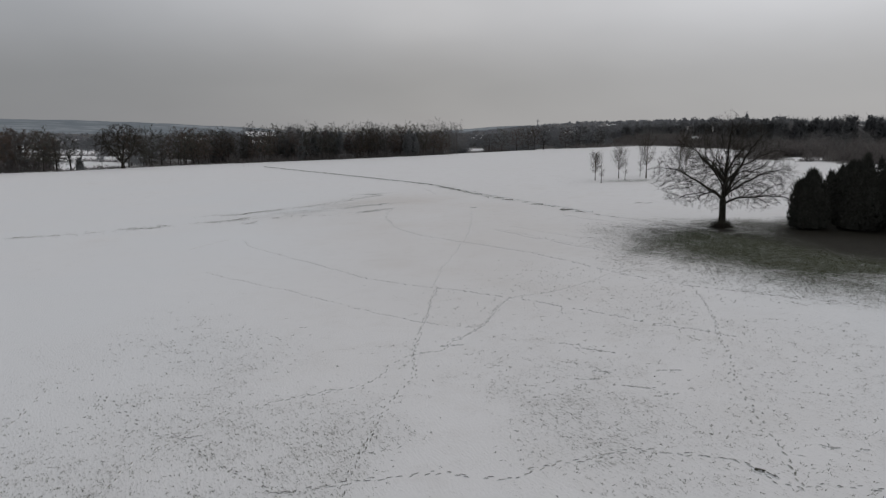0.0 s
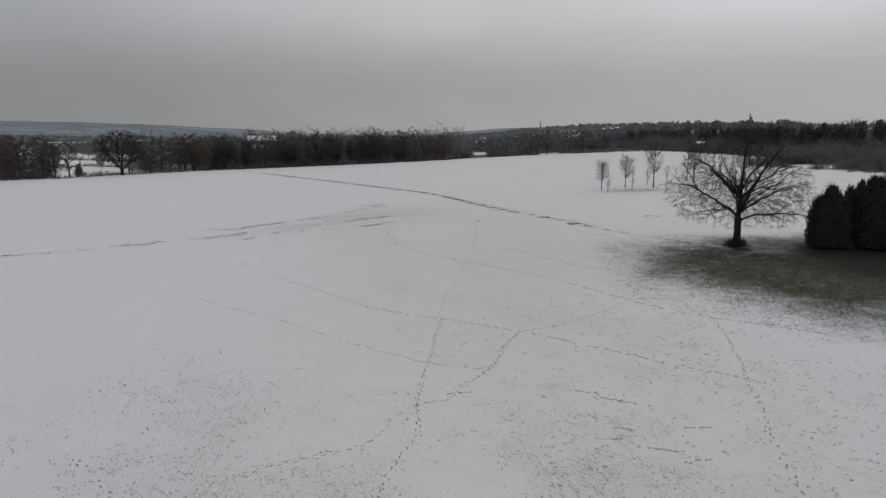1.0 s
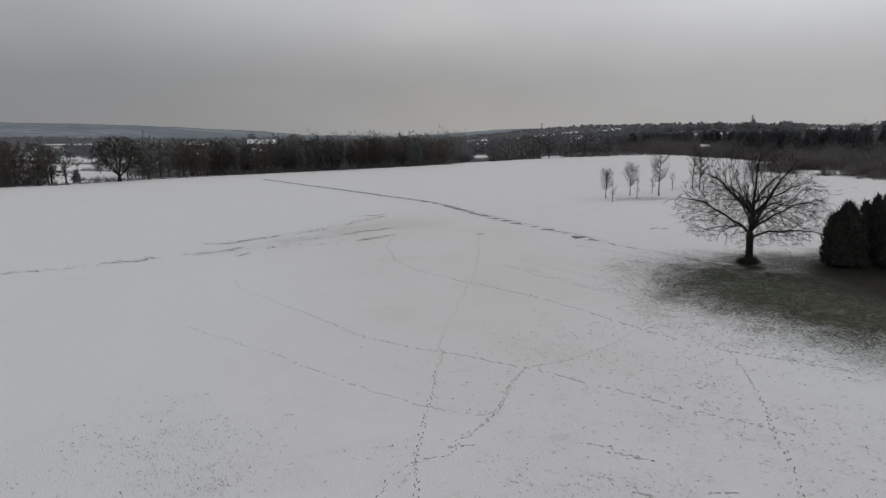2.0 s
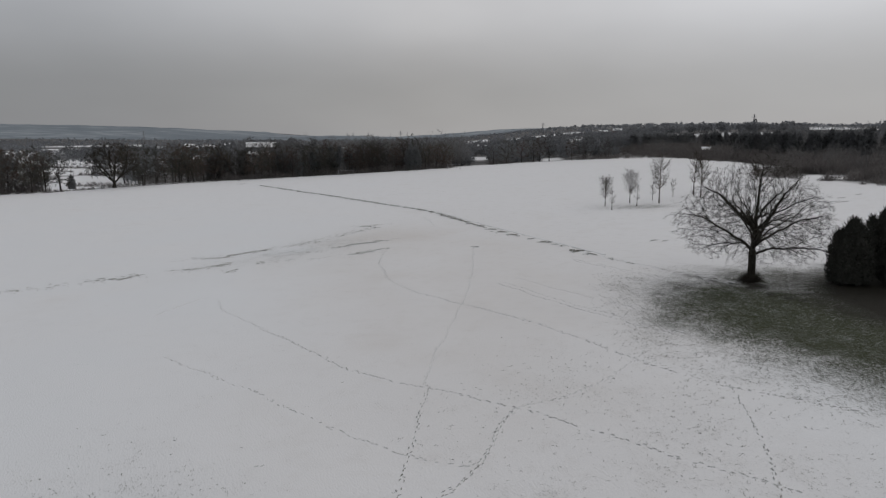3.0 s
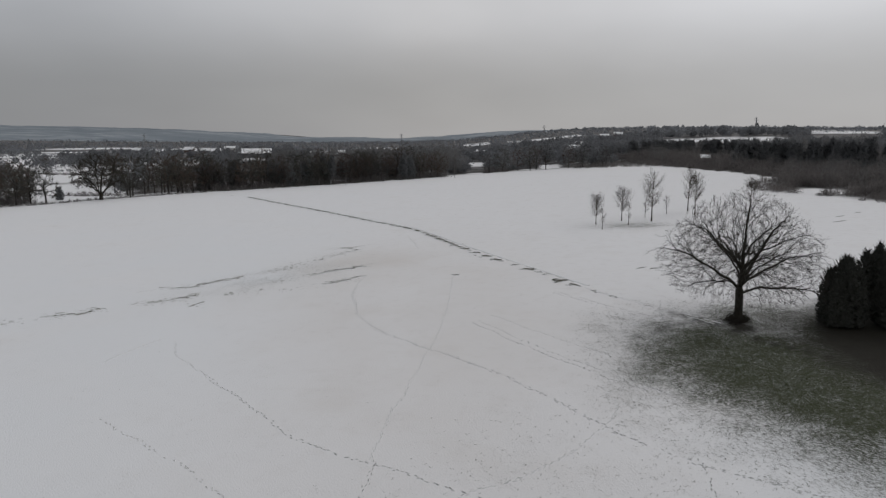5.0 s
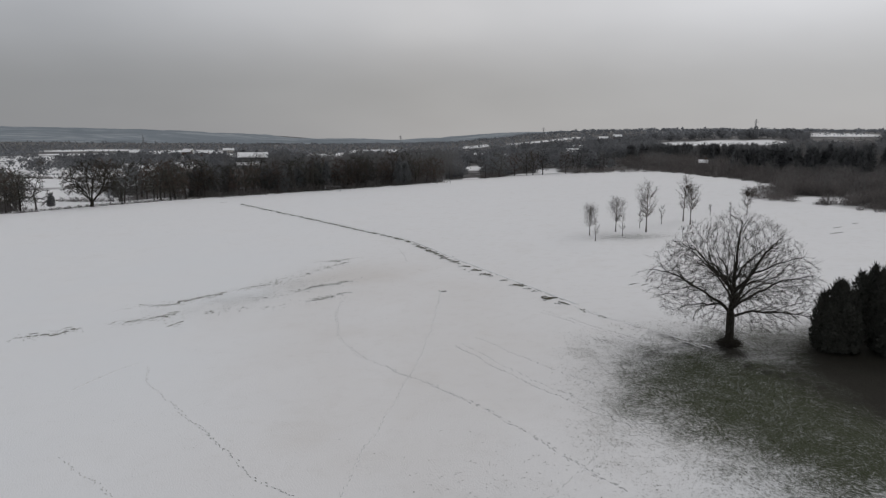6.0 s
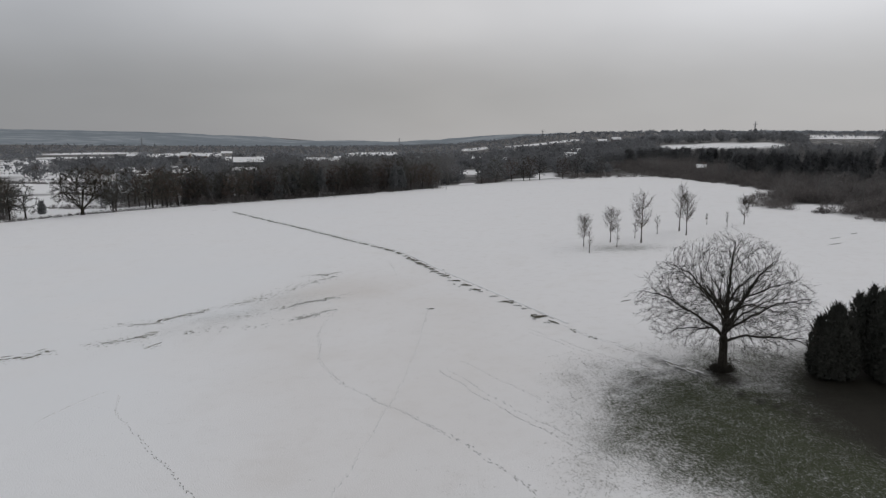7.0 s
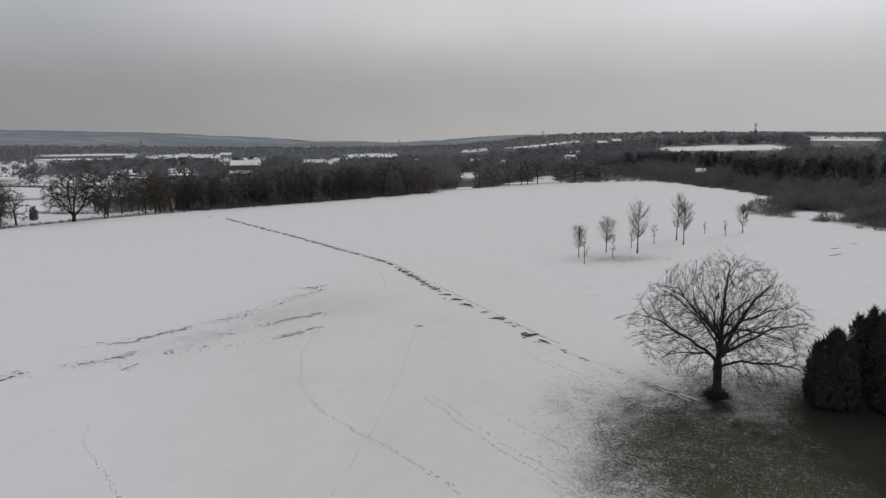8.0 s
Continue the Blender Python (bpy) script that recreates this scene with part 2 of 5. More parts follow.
gbump.inputs["Distance"].default_value = 0.14
gl.new(gmath("MULTIPLY", gmath("SUBTRACT", fine.outputs["Fac"], gmath("MULTIPLY", show, 0.35)), gmath("ADD", 0.3, cover, True)), gbump.inputs["Height"])
gl.new(gbump.outputs[0], gb.inputs["Normal"])

# ---- the lie of the land ----


def soft(v, k):
    return np.logaddexp(0, np.asarray(v, float) / k) * k


def step(v, a, b):
    t = np.clip((np.asarray(v, float) - a) / (b - a), 0, 1)
    return t * t * (3 - 2 * t)


EDGE_X = [-400, -160, -132, -118, -93, -47, -5, 52, 83, 112, 125, 400]
EDGE_Y = [150, 225, 240, 257, 276, 302, 326, 356, 362, 356, 350, 345]


def land(x, y):
    """The ground's height."""
    x, y = np.asarray(x, float), np.asarray(y, float)
    z = 3.3 * np.tanh((x - 42) / 150) + 0.0145 * np.minimum(soft(y - 110, 12), 330)
    z = z + 0.03 * np.minimum(soft(x - 60, 12), 70) * step(y, 110, 200) * (1 - step(y, 600, 1100))
    past = y - np.interp(x, EDGE_X, EDGE_Y)
    z = z - 4.5 * step(past, 0, 90) * (1 - step(x, 90, 150))
    z = z + 17 * step(y, 520, 860) * step(x, 110, 420) + 11 * step(y, 850, 1300) * step(x, 150, 600)
    z = z + 8 * np.exp(-((x - 230) / 430) ** 2 - ((y - 1600) / 380) ** 2)
    z = z + 5 * step(y, 1300, 2300)
    z = z + 9 * np.exp(-((x + 122) / 55) ** 2 - ((y - 490) / 50) ** 2)
    wave = 2 + 3 * np.sin(x / 210 + 1.3) + 2 * np.sin(x / 97) + 66 * (1 - step(x, -2200, -200)) + 8 * step(x, 700, 1900)
    z = z + wave * step(y, 2000, 3200)
    return z


def spread(lo, hi, fine_lo, fine_hi, fine_step, growth):
    """Grid lines, close together between fine_lo and fine_hi."""
    mid_part = list(np.arange(fine_lo, fine_hi + 1e-6, fine_step))
    up, down, s = [], [], fine_step
    v = fine_hi
    while v < hi:
        s *= growth
        v += s
        up.append(min(v, hi))
    v, s = fine_lo, fine_step
    while v > lo:
        s *= growth
        v -= s
        down.append(max(v, lo))
    return np.array(down[::-1] + mid_part + up)


def mesh_from(name, verts, faces, mats, mat_index=None, smooth=False):
    me = bpy.data.meshes.new(name)
    me.from_pydata([tuple(v) for v in verts] if not isinstance(verts, list) else verts, [], faces if isinstance(faces, list) else faces.tolist())
    for m in mats:
        me.materials.append(m)
    if mat_index is not None:
        me.polygons.foreach_set("material_index", np.asarray(mat_index, dtype=np.int32))
    if smooth:
        me.polygons.foreach_set("use_smooth", np.ones(len(me.polygons), dtype=bool))
    me.update()
    return me


def value_noise(x, y, cell, seed):
    """Smooth noise between -1 and 1 over the plan."""
    u, v = np.asarray(x, float) / cell, np.asarray(y, float) / cell
    i, j = np.floor(u).astype(int), np.floor(v).astype(int)
    fu, fv = u - i, v - j
    fu, fv = fu * fu * (3 - 2 * fu), fv * fv * (3 - 2 * fv)

    def h(a, b):
        n = np.sin(a * 127.1 + b * 311.7 + seed * 74.7) * 43758.5453
        return (n - np.floor(n)) * 2 - 1
    return (h(i, j) * (1 - fu) + h(i + 1, j) * fu) * (1 - fv) + (h(i, j + 1) * (1 - fu) + h(i + 1, j + 1) * fu) * fv


def cover_at(x, y):
    """How much grass shows through the snow, 0 to 1."""
    n = value_noise(x, y, 9, 1) * 0.5 + value_noise(x, y, 3.5, 2) * 0.3 + value_noise(x, y, 1.3, 8) * 0.2
    c = 0.04 * n - 0.02
    # near grass, and the shade of small tussocks painted as speckles
    near = (1 - step(y, 42, 68)) * step(x, -40, -14) * (1 - 0.45 * step(x, 6, 18)) * 0.20 + (1 - step(y, 34, 48)) * 0.05
    patchy = np.clip(0.85 + 0.9 * value_noise(x, y, 7, 31) + 0.5 * value_noise(x, y, 2.6, 32), 0.0, 1.2)
    c = c + near * patchy
    c = c + 0.17 * np.exp(-((x - 14) / 11) ** 2 - ((y - 60) / 14) ** 2) * (0.8 + 0.6 * n)
    oak_d = np.hypot((x - 41.0) / 17.5, (y - 76 + (x - 41.0) * 0.25) / 20.5)
    c = np.maximum(c, np.clip(1.29 - 0.87 * oak_d - 0.30 * n, 0, 0.85))
    back = np.hypot((x - 45) / 14.0, (y - 95.5) / 11.0)
    c = np.maximum(c, np.clip(1.1 - back - 0.3 * n, 0, 0.62))
    con = np.hypot((x - 59) / 16.0, (y - 85) / 15.0)
    c = np.maximum(c, np.clip(1.7 - 1.2 * con - 0.25 * n, 0, 1))
    rut = np.exp(-((x + 20) / 14) ** 2 - ((y - 127 - 0.75 * (x + 20)) / 9) ** 2)
    c = c + 0.38 * rut * (0.8 + n)
    park = np.exp(-((x - 54) / 13) ** 2 - ((y - 171) / 6) ** 2)
    c = c + 0.52 * park
    return np.clip(c, 0, 1)


def litter_shade_at(x, y):
    """Bare dark ground under the evergreens and at the oak's foot: litter with painted shade."""
    n = value_noise(x, y, 4, 5) * 0.6 + value_noise(x, y, 1.7, 6) * 0.4
    a = np.clip(2.15 - 1.25 * np.hypot((x - 60) / 11.0, (y - 82) / 13.0) - 0.25 * n, 0, 0.93)
    b = 0.9 * (1 - step(np.hypot((x - 41.4) / 2.6, (y - 92.6) / 4.2) + 0.2 * n, 0.2, 1.0))
    c = 0.36 * np.exp(-((x - 49) / 7) ** 2 - ((y - 92.0) / 5.0) ** 2) * (1 + 0.5 * n)
    worn = 0.7 * np.abs(y - np.interp(x, [33, 36.5, 38.5, 41.1, 43.5, 47], [102, 98.2, 94.8, 87.0, 84.0, 79])) / (0.7 + 0.25 * n)
    c = np.maximum(c, 0.75 * np.exp(-worn ** 2) * step(x, 33, 37) * (1 - step(x, 45, 47)))
    scuff = np.abs(y - 89.7 - 0.68 * (x - 27.4) - 0.4 * np.sin(x)) / (0.42 + 0.25 * n)
    c = np.maximum(c, 0.5 * np.exp(-scuff ** 2) * step(x, 26, 29) * (1 - step(x, 37, 39)) * (0.8 + 0.6 * n))
    return np.clip(np.maximum(np.maximum(a, b), c), 0, 1)


def thin_lens_at(x, y):
    """Thin snow tinted by earth at the ruts; in the middle also the lens's warm tint."""
    n = value_noise(x, y, 14, 41) * 0.6 + value_noise(x, y, 5, 42) * 0.4
    middle = np.exp(-((x - 4) / 24) ** 2 - ((y - 100) / 52) ** 2)
    rut = np.exp(-((x + 18) / 17) ** 2 - ((y - 127 - 0.75 * (x + 20)) / 13) ** 2)
    return np.clip(0.55 * middle * (1 + 0.5 * n) + 0.75 * rut * (1 + 0.5 * n), 0, 1)


def lens_cold_at(x, y):
    """Cold tint to the west and south, painted for the lens's bluish edges."""
    n = value_noise(x, y, 16, 51) * 0.6 + value_noise(x, y, 6, 52) * 0.4
    west = step(-x, 2, 30) * (1 - 0.6 * step(y, 120, 220))
    south = step(x, 14, 34) * (1 - step(y, 58, 74))
    return np.clip(np.maximum(west, south) * (0.8 + 0.6 * n), 0, 1)


def relief(x, y):
    """Small swells of the field."""
    fade = (1 - step(np.abs(x), 50, 75)) * (1 - step(y, 120, 150))
    swell = (1 - step(np.abs(x), 90, 200)) * (1 - step(y, 180, 300))
    return 0.10 * swell * value_noise(x, y, 17, 3) + 0.035 * fade * value_noise(x, y, 4.1, 4)


# open snowy fields beyond the hill, placed to fit the camera's view: middle, half length along the sight line, half
# width
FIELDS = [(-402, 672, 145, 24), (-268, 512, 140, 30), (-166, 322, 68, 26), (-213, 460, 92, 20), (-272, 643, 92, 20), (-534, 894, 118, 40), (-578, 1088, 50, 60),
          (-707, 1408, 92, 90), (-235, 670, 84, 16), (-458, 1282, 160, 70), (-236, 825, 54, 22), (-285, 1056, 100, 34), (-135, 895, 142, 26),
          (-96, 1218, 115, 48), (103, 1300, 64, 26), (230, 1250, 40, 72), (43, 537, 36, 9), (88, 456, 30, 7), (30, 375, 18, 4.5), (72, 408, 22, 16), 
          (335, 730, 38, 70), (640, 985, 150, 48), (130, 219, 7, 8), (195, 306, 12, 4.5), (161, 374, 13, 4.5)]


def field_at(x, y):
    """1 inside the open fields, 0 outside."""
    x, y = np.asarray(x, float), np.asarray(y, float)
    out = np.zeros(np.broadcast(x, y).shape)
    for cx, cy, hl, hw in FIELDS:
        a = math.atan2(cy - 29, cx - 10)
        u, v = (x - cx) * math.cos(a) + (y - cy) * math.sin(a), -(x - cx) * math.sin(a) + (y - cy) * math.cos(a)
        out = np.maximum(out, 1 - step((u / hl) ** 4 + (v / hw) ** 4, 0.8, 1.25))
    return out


def in_field(x, y):
    return float(field_at(x, y)) > 0.5


EAST = [(124, 351), (131, 334), (136, 309), (140, 292), (140, 271), (131, 258), (117, 243), (113, 226), (120, 217), (123, 206), (124, 195), (129, 187), (150, 165), (190, 140)]


def wood_at(x, y):
    """Where scrub and wood cover the ground."""
    past = y - np.interp(x, EDGE_X, EDGE_Y)
    w = step(past, 4, 30) * step(x, -95, -80) + step(past, 40, 90)
    w = np.maximum(w, step(past, 14, 40) * step(x, 15, 30))
    xe = np.interp(y, [p[1] for p in EAST[::-1]], [p[0] for p in EAST[::-1]])
    w = np.maximum(w, step(x - xe, 1, 8) * step(y, 120, 150))
    return np.clip(w, 0, 1) * (1 - field_at(x, y))


gx = spread(-4800, 4800, -60, 75, 1.05, 1.05)
gy = spread(-600, 4850, 24, 150, 1.05, 1.035)
GX, GY = np.meshgrid(gx, gy)
GZ = land(GX, GY)
GZ = GZ + relief(GX, GY)
gverts = np.stack([GX, GY, GZ], -1).reshape(-1, 3)
nx, ny = len(gx), len(gy)
ids = np.arange(nx * ny).reshape(ny, nx)
gfaces = np.stack([ids[:-1, :-1], ids[:-1, 1:], ids[1:, 1:], ids[1:, :-1]], -1).reshape(-1, 4)
gme = mesh_from("ground", gverts, gfaces, [M_ground], smooth=True)
for att_name, fn in (("grass_cover", cover_at), ("litter_and_shade", litter_shade_at), ("thin_and_lens_warm", thin_lens_at), ("lens_cold", lens_cold_at), ("wood_floor", wood_at)):
    at = gme.attributes.new(att_name, "FLOAT", "POINT")
    at.data.foreach_set("value", fn(gverts[:, 0], gverts[:, 1]).astype(np.float32))
tagged(new("ground", gme), "thin white snow over rough grass on a gently sloping field", "ground", kind="structure")


def ground_z(x, y):
    return land(x, y) + relief(np.asarray(x, float), np.asarray(y, float))


# ---- tree growth ----


def grow(attract, root, stride, reach, kill, rounds, rng, lift=0.0):
    """Grows a branching skeleton from the root polyline towards the attraction points. Returns nodes and parents."""
    nodes = [np.array(p, float) for p in root]
    parent = [-1] + list(range(len(root) - 1))
    A = np.array(attract, float)
    P = np.array(nodes)
    D = np.linalg.norm(A[:, None] - P[None], axis=2)
    best, bd = D.argmin(1), D.min(1)
    for _ in range(rounds):
        alive = bd > kill
        A, best, bd = A[alive], best[alive], bd[alive]
        use = bd < reach
        if not len(A) or not use.any():
            break
        idx = best[use]
        vec = A[use] - P[idx]
        vec /= np.linalg.norm(vec, axis=1)[:, None]
        acc = np.zeros_like(P)
        np.add.at(acc, idx, vec)
        grown = np.unique(idx)
        pa = np.array(parent)[grown]
        back = P[grown] - P[np.maximum(pa, 0)]
        d = unit(acc[grown]) + 0.7 * unit(back) + rng.normal(0, 0.13, (len(grown), 3))
        d[:, 2] += lift
        d = unit(d)
        fresh = P[grown] + d * stride
        base = len(P)
        P = np.vstack([P, fresh])
        parent += grown.tolist()
        nd = np.linalg.norm(A[:, None] - fresh[None], axis=2)
        j = nd.argmin(1)
        m = nd[np.arange(len(A)), j]
        closer = m < bd
        best = np.where(closer, base + j, best)
        bd = np.where(closer, m, bd)
    return P, np.array(parent)


def radii(parent, tip, power, base_radius):
    """Thickness by the pipe rule, scaled to the trunk's."""
    n = len(parent)
    s = np.zeros(n)
    for i in range(n - 1, -1, -1):
        if s[i] == 0:
            s[i] = tip ** power
        if parent[i] >= 0:
            s[parent[i]] += s[i]
    r = s ** (1 / power)
    k = math.log(base_radius / tip) / math.log(max(r[0] / tip, 1.001))
    return tip * (r / tip) ** k


def limbs(P, parent):
    """The skeleton as chains of nodes, each from its fork to a tip."""
    kids = [[] for _ in P]
    for i, p in enumerate(parent):
        if p >= 0:
            kids[p].append(i)
    weight = np.ones(len(P))
    for i in range(len(P) - 1, 0, -1):
        weight[parent[i]] += weight[i]
    chains, todo = [], [(-1, 0)]
    while todo:
        start, i = todo.pop()
        chain = [start, i] if start >= 0 else [i]
        while kids[i]:
            ks = sorted(kids[i], key=lambda q: -weight[q])
            todo += [(i, q) for q in ks[1:]]
            i = ks[0]
            chain.append(i)
        chains.append(chain)
    return chains


class Shape:
    """Vertices and faces gathered for one mesh."""

    def __init__(self):
        self.v, self.f, self.n = [], [], 0

    def add(self, verts, faces):
        self.v.append(np.asarray(verts, float))
        self.f += [tuple(int(a) + self.n for a in f) for f in faces]
        self.n += len(verts)

    def tube(self, pts, rad, sides):
        pts, rad = np.asarray(pts, float), np.asarray(rad, float)
        t = np.gradient(pts, axis=0)
        t /= np.linalg.norm(t, axis=1)[:, None] + 1e-9
        ref = np.where(np.abs(t[:, 2:3]) > 0.9, np.array([[1.0, 0, 0]]), np.array([[0, 0, 1.0]]))
        a = np.cross(t, ref)
        a /= np.linalg.norm(a, axis=1)[:, None] + 1e-9
        for k in range(1, len(a)):
            a[k] = a[k - 1] - t[k] * (a[k - 1] @ t[k])
            a[k] /= np.linalg.norm(a[k]) + 1e-9
        b = np.cross(t, a)
        ang = np.linspace(0, 2 * np.pi, sides, endpoint=False)
        ring = pts[:, None] + rad[:, None, None] * (np.cos(ang)[None, :, None] * a[:, None] + np.sin(ang)[None, :, None] * b[:, None])
        m = len(pts)
        faces = []
        for k in range(m - 1):
            for s in range(sides):
                s2 = (s + 1) % sides
                faces.append((k * sides + s, k * sides + s2, (k + 1) * sides + s2, (k + 1) * sides + s))
        faces.append(tuple((m - 1) * sides + s for s in range(sides)))
        self.add(ring.reshape(-1, 3), faces)

    def tris(self, T):
        """T: triangles as an array of n x 3 x 3."""
        T = np.asarray(T, float)
        k = len(T)
        self.v.append(T.reshape(-1, 3))
        self.f += (np.arange(3 * k).reshape(k, 3) + self.n).tolist()
        self.n += 3 * k

    def arrays(self):
        return np.vstack(self.v), self.f

    def mesh(self, name, mat, smooth=False):
        v, f = self.arrays()
        return mesh_from(name, v, f, [mat], smooth=smooth)


def slivers(origin, way, length, width, rng):
    """Thin three-cornered twigs from the origins along the ways."""
    n = len(origin)
    side = np.cross(way, rng.normal(0, 1, (n, 3)))
    side /= np.linalg.norm(side, axis=1)[:, None] + 1e-9
    w = (np.asarray(width) * np.ones(n))[:, None] * 0.5
    tip = origin + way * (np.asarray(length) * np.ones(n))[:, None]
    return np.stack([origin - side * w, origin + side * w, tip], 1)


def unit(v):
    return v / (np.linalg.norm(v, axis=-1, keepdims=True) + 1e-9)


def part(name, data, parent, label=""):
    ob = new(name, data)
    ob.parent = parent
    if label:
        tagged(ob, label)
    return ob


def thing(name, m, label, category, group=""):
    ob = new(name)
    ob.empty_display_size = 0.5
    ob.matrix_basis = m
    return tagged(ob, label, category, group)


def bare_tree_meshes(seed, height, spread_x, first_limb, crown_low, trunk_r, points, stride, sides, twig_len, twig_w, twigs_per, mats, cone=0.0, twig_sub=2, lift=0.0):
    """Trunk-and-limbs mesh and twig mesh of a leafless tree, standing at the origin."""
    rng = np.random.RandomState(seed)
    pts = []
    while len(pts) < points:
        p = rng.uniform(-1, 1, 3)
        r = math.hypot(p[0], p[1])
        h = (p[2] + 1) / 2
        prof = math.sqrt(max(0.0, 1 - (abs(h - 0.42) / 0.58) ** 2.2)) if cone == 0 else (1 - h) ** cone * min(1, h * 6 + 0.3)
        if r < prof and rng.rand() < 0.25 + 0.75 * (r / max(prof, 0.01)) ** 1.5:
            ang = math.atan2(p[1], p[0])
            wob = 1 + 0.14 * math.sin(3 * ang + seed) + 0.1 * math.sin(5 * ang + seed * 2)
            pts.append((p[0] * spread_x * wob, p[1] * spread_x * wob, crown_low + (height - crown_low) * h * (1 - 0.06 * wob)))
    top_root = first_limb + (height - first_limb) * (0.62 if cone else 0.30)
    k = max(3, int(top_root / stride))
    bend = rng.normal(0, 0.03 * height, 2)
    root = [(bend[0] * (i / k) ** 2, bend[1] * (i / k) ** 2, top_root * i / k) for i in range(k + 1)]
    P, par = grow(pts, root, stride, height, stride * 1.3, 90, rng, lift)
    R = radii(par, 0.012 if twig_w < 0.05 else 0.03, 2.3, trunk_r)
    flare = 1 + 0.55 * np.exp(-P[:, 2] / (trunk_r * 1.6)) * (np.hypot(P[:, 0], P[:, 1]) < trunk_r * 3)
    R = R * flare
    trunk = Shape()
    for ch in limbs(P, par):
        if len(ch) < 2:
            continue
        trunk.tube(P[ch], R[ch] * np.linspace(1, 0.85, len(ch)), sides if R[ch[0]] > 0.06 else 3)
    thin = np.where(R < max(0.06, trunk_r * 0.2))[0]
    thin = thin[par[thin] >= 0]
    o = np.repeat(P[thin], twigs_per, 0) + rng.normal(0, 0.05, (len(thin) * twigs_per, 3))
    d = unit(np.repeat(unit(P[thin] - P[par[thin]]), twigs_per, 0) + rng.normal(0, 0.5, (len(o), 3)) + np.array([0, 0, lift * 1.5]))
    ln = twig_len * rng.uniform(0.5, 1.2, len(o))
    crown = Shape()
    crown.tris(slivers(o, d, ln, twig_w, rng))
    if twig_sub:
        o2 = np.repeat(o, twig_sub, 0) + np.repeat(d * ln[:, None], twig_sub, 0) * rng.uniform(0.25, 0.85, (len(o) * twig_sub, 1))
        d2 = unit(np.repeat(d, twig_sub, 0) + rng.normal(0, 0.7, (len(o2), 3)))
        crown.tris(slivers(o2, d2, np.repeat(ln, twig_sub) * 0.55, twig_w * 0.7, rng))
    return trunk, crown


# ---- the oak ----


def oak_reach(z):
    """The crown's half width at a height."""
    return np.interp(z, [2.8, 4.4, 5.8, 7.6, 9.2, 11.0, 12.8, 14.2, 15.2, 15.9], [6.6, 8.2, 9.2, 9.5, 9.0, 8.0, 6.7, 5.2, 3.4, 1.0])


def oak_floor(r):
    """The crown's underside: open round the trunk, drooping outwards."""
    return np.interp(r, [0, 1.5, 3.0, 5.0, 8.0, 10.5], [6.2, 5.2, 3.9, 3.3, 3.5, 5.0])


# the chief limbs: bearing, height of the fork, reach, height of the tip, rise of the arch, thickness
OAK_LIMBS = [(40, 4.0, 0.8, 14.9, 0.0, 0.30), (-28, 4.1, 4.6, 13.6, 0.8, 0.26), (-10, 4.2, 8.8, 8.6, 0.9, 0.19), (-38, 3.6, 9.4, 4.4, 1.0, 0.17), (154, 4.1, 9.3, 8.7, 0.8, 0.20),
             (140, 6.2, 6.6, 12.0, 0.8, 0.16), (172, 4.2, 6.6, 3.9, 1.0, 0.12), (-32, 6.4, 6.6, 11.2, 1.0, 0.15), (244, 4.2, 7.6, 7.4, 1.2, 0.17), (64, 4.2, 8.0, 8.4, 1.2, 0.17)]


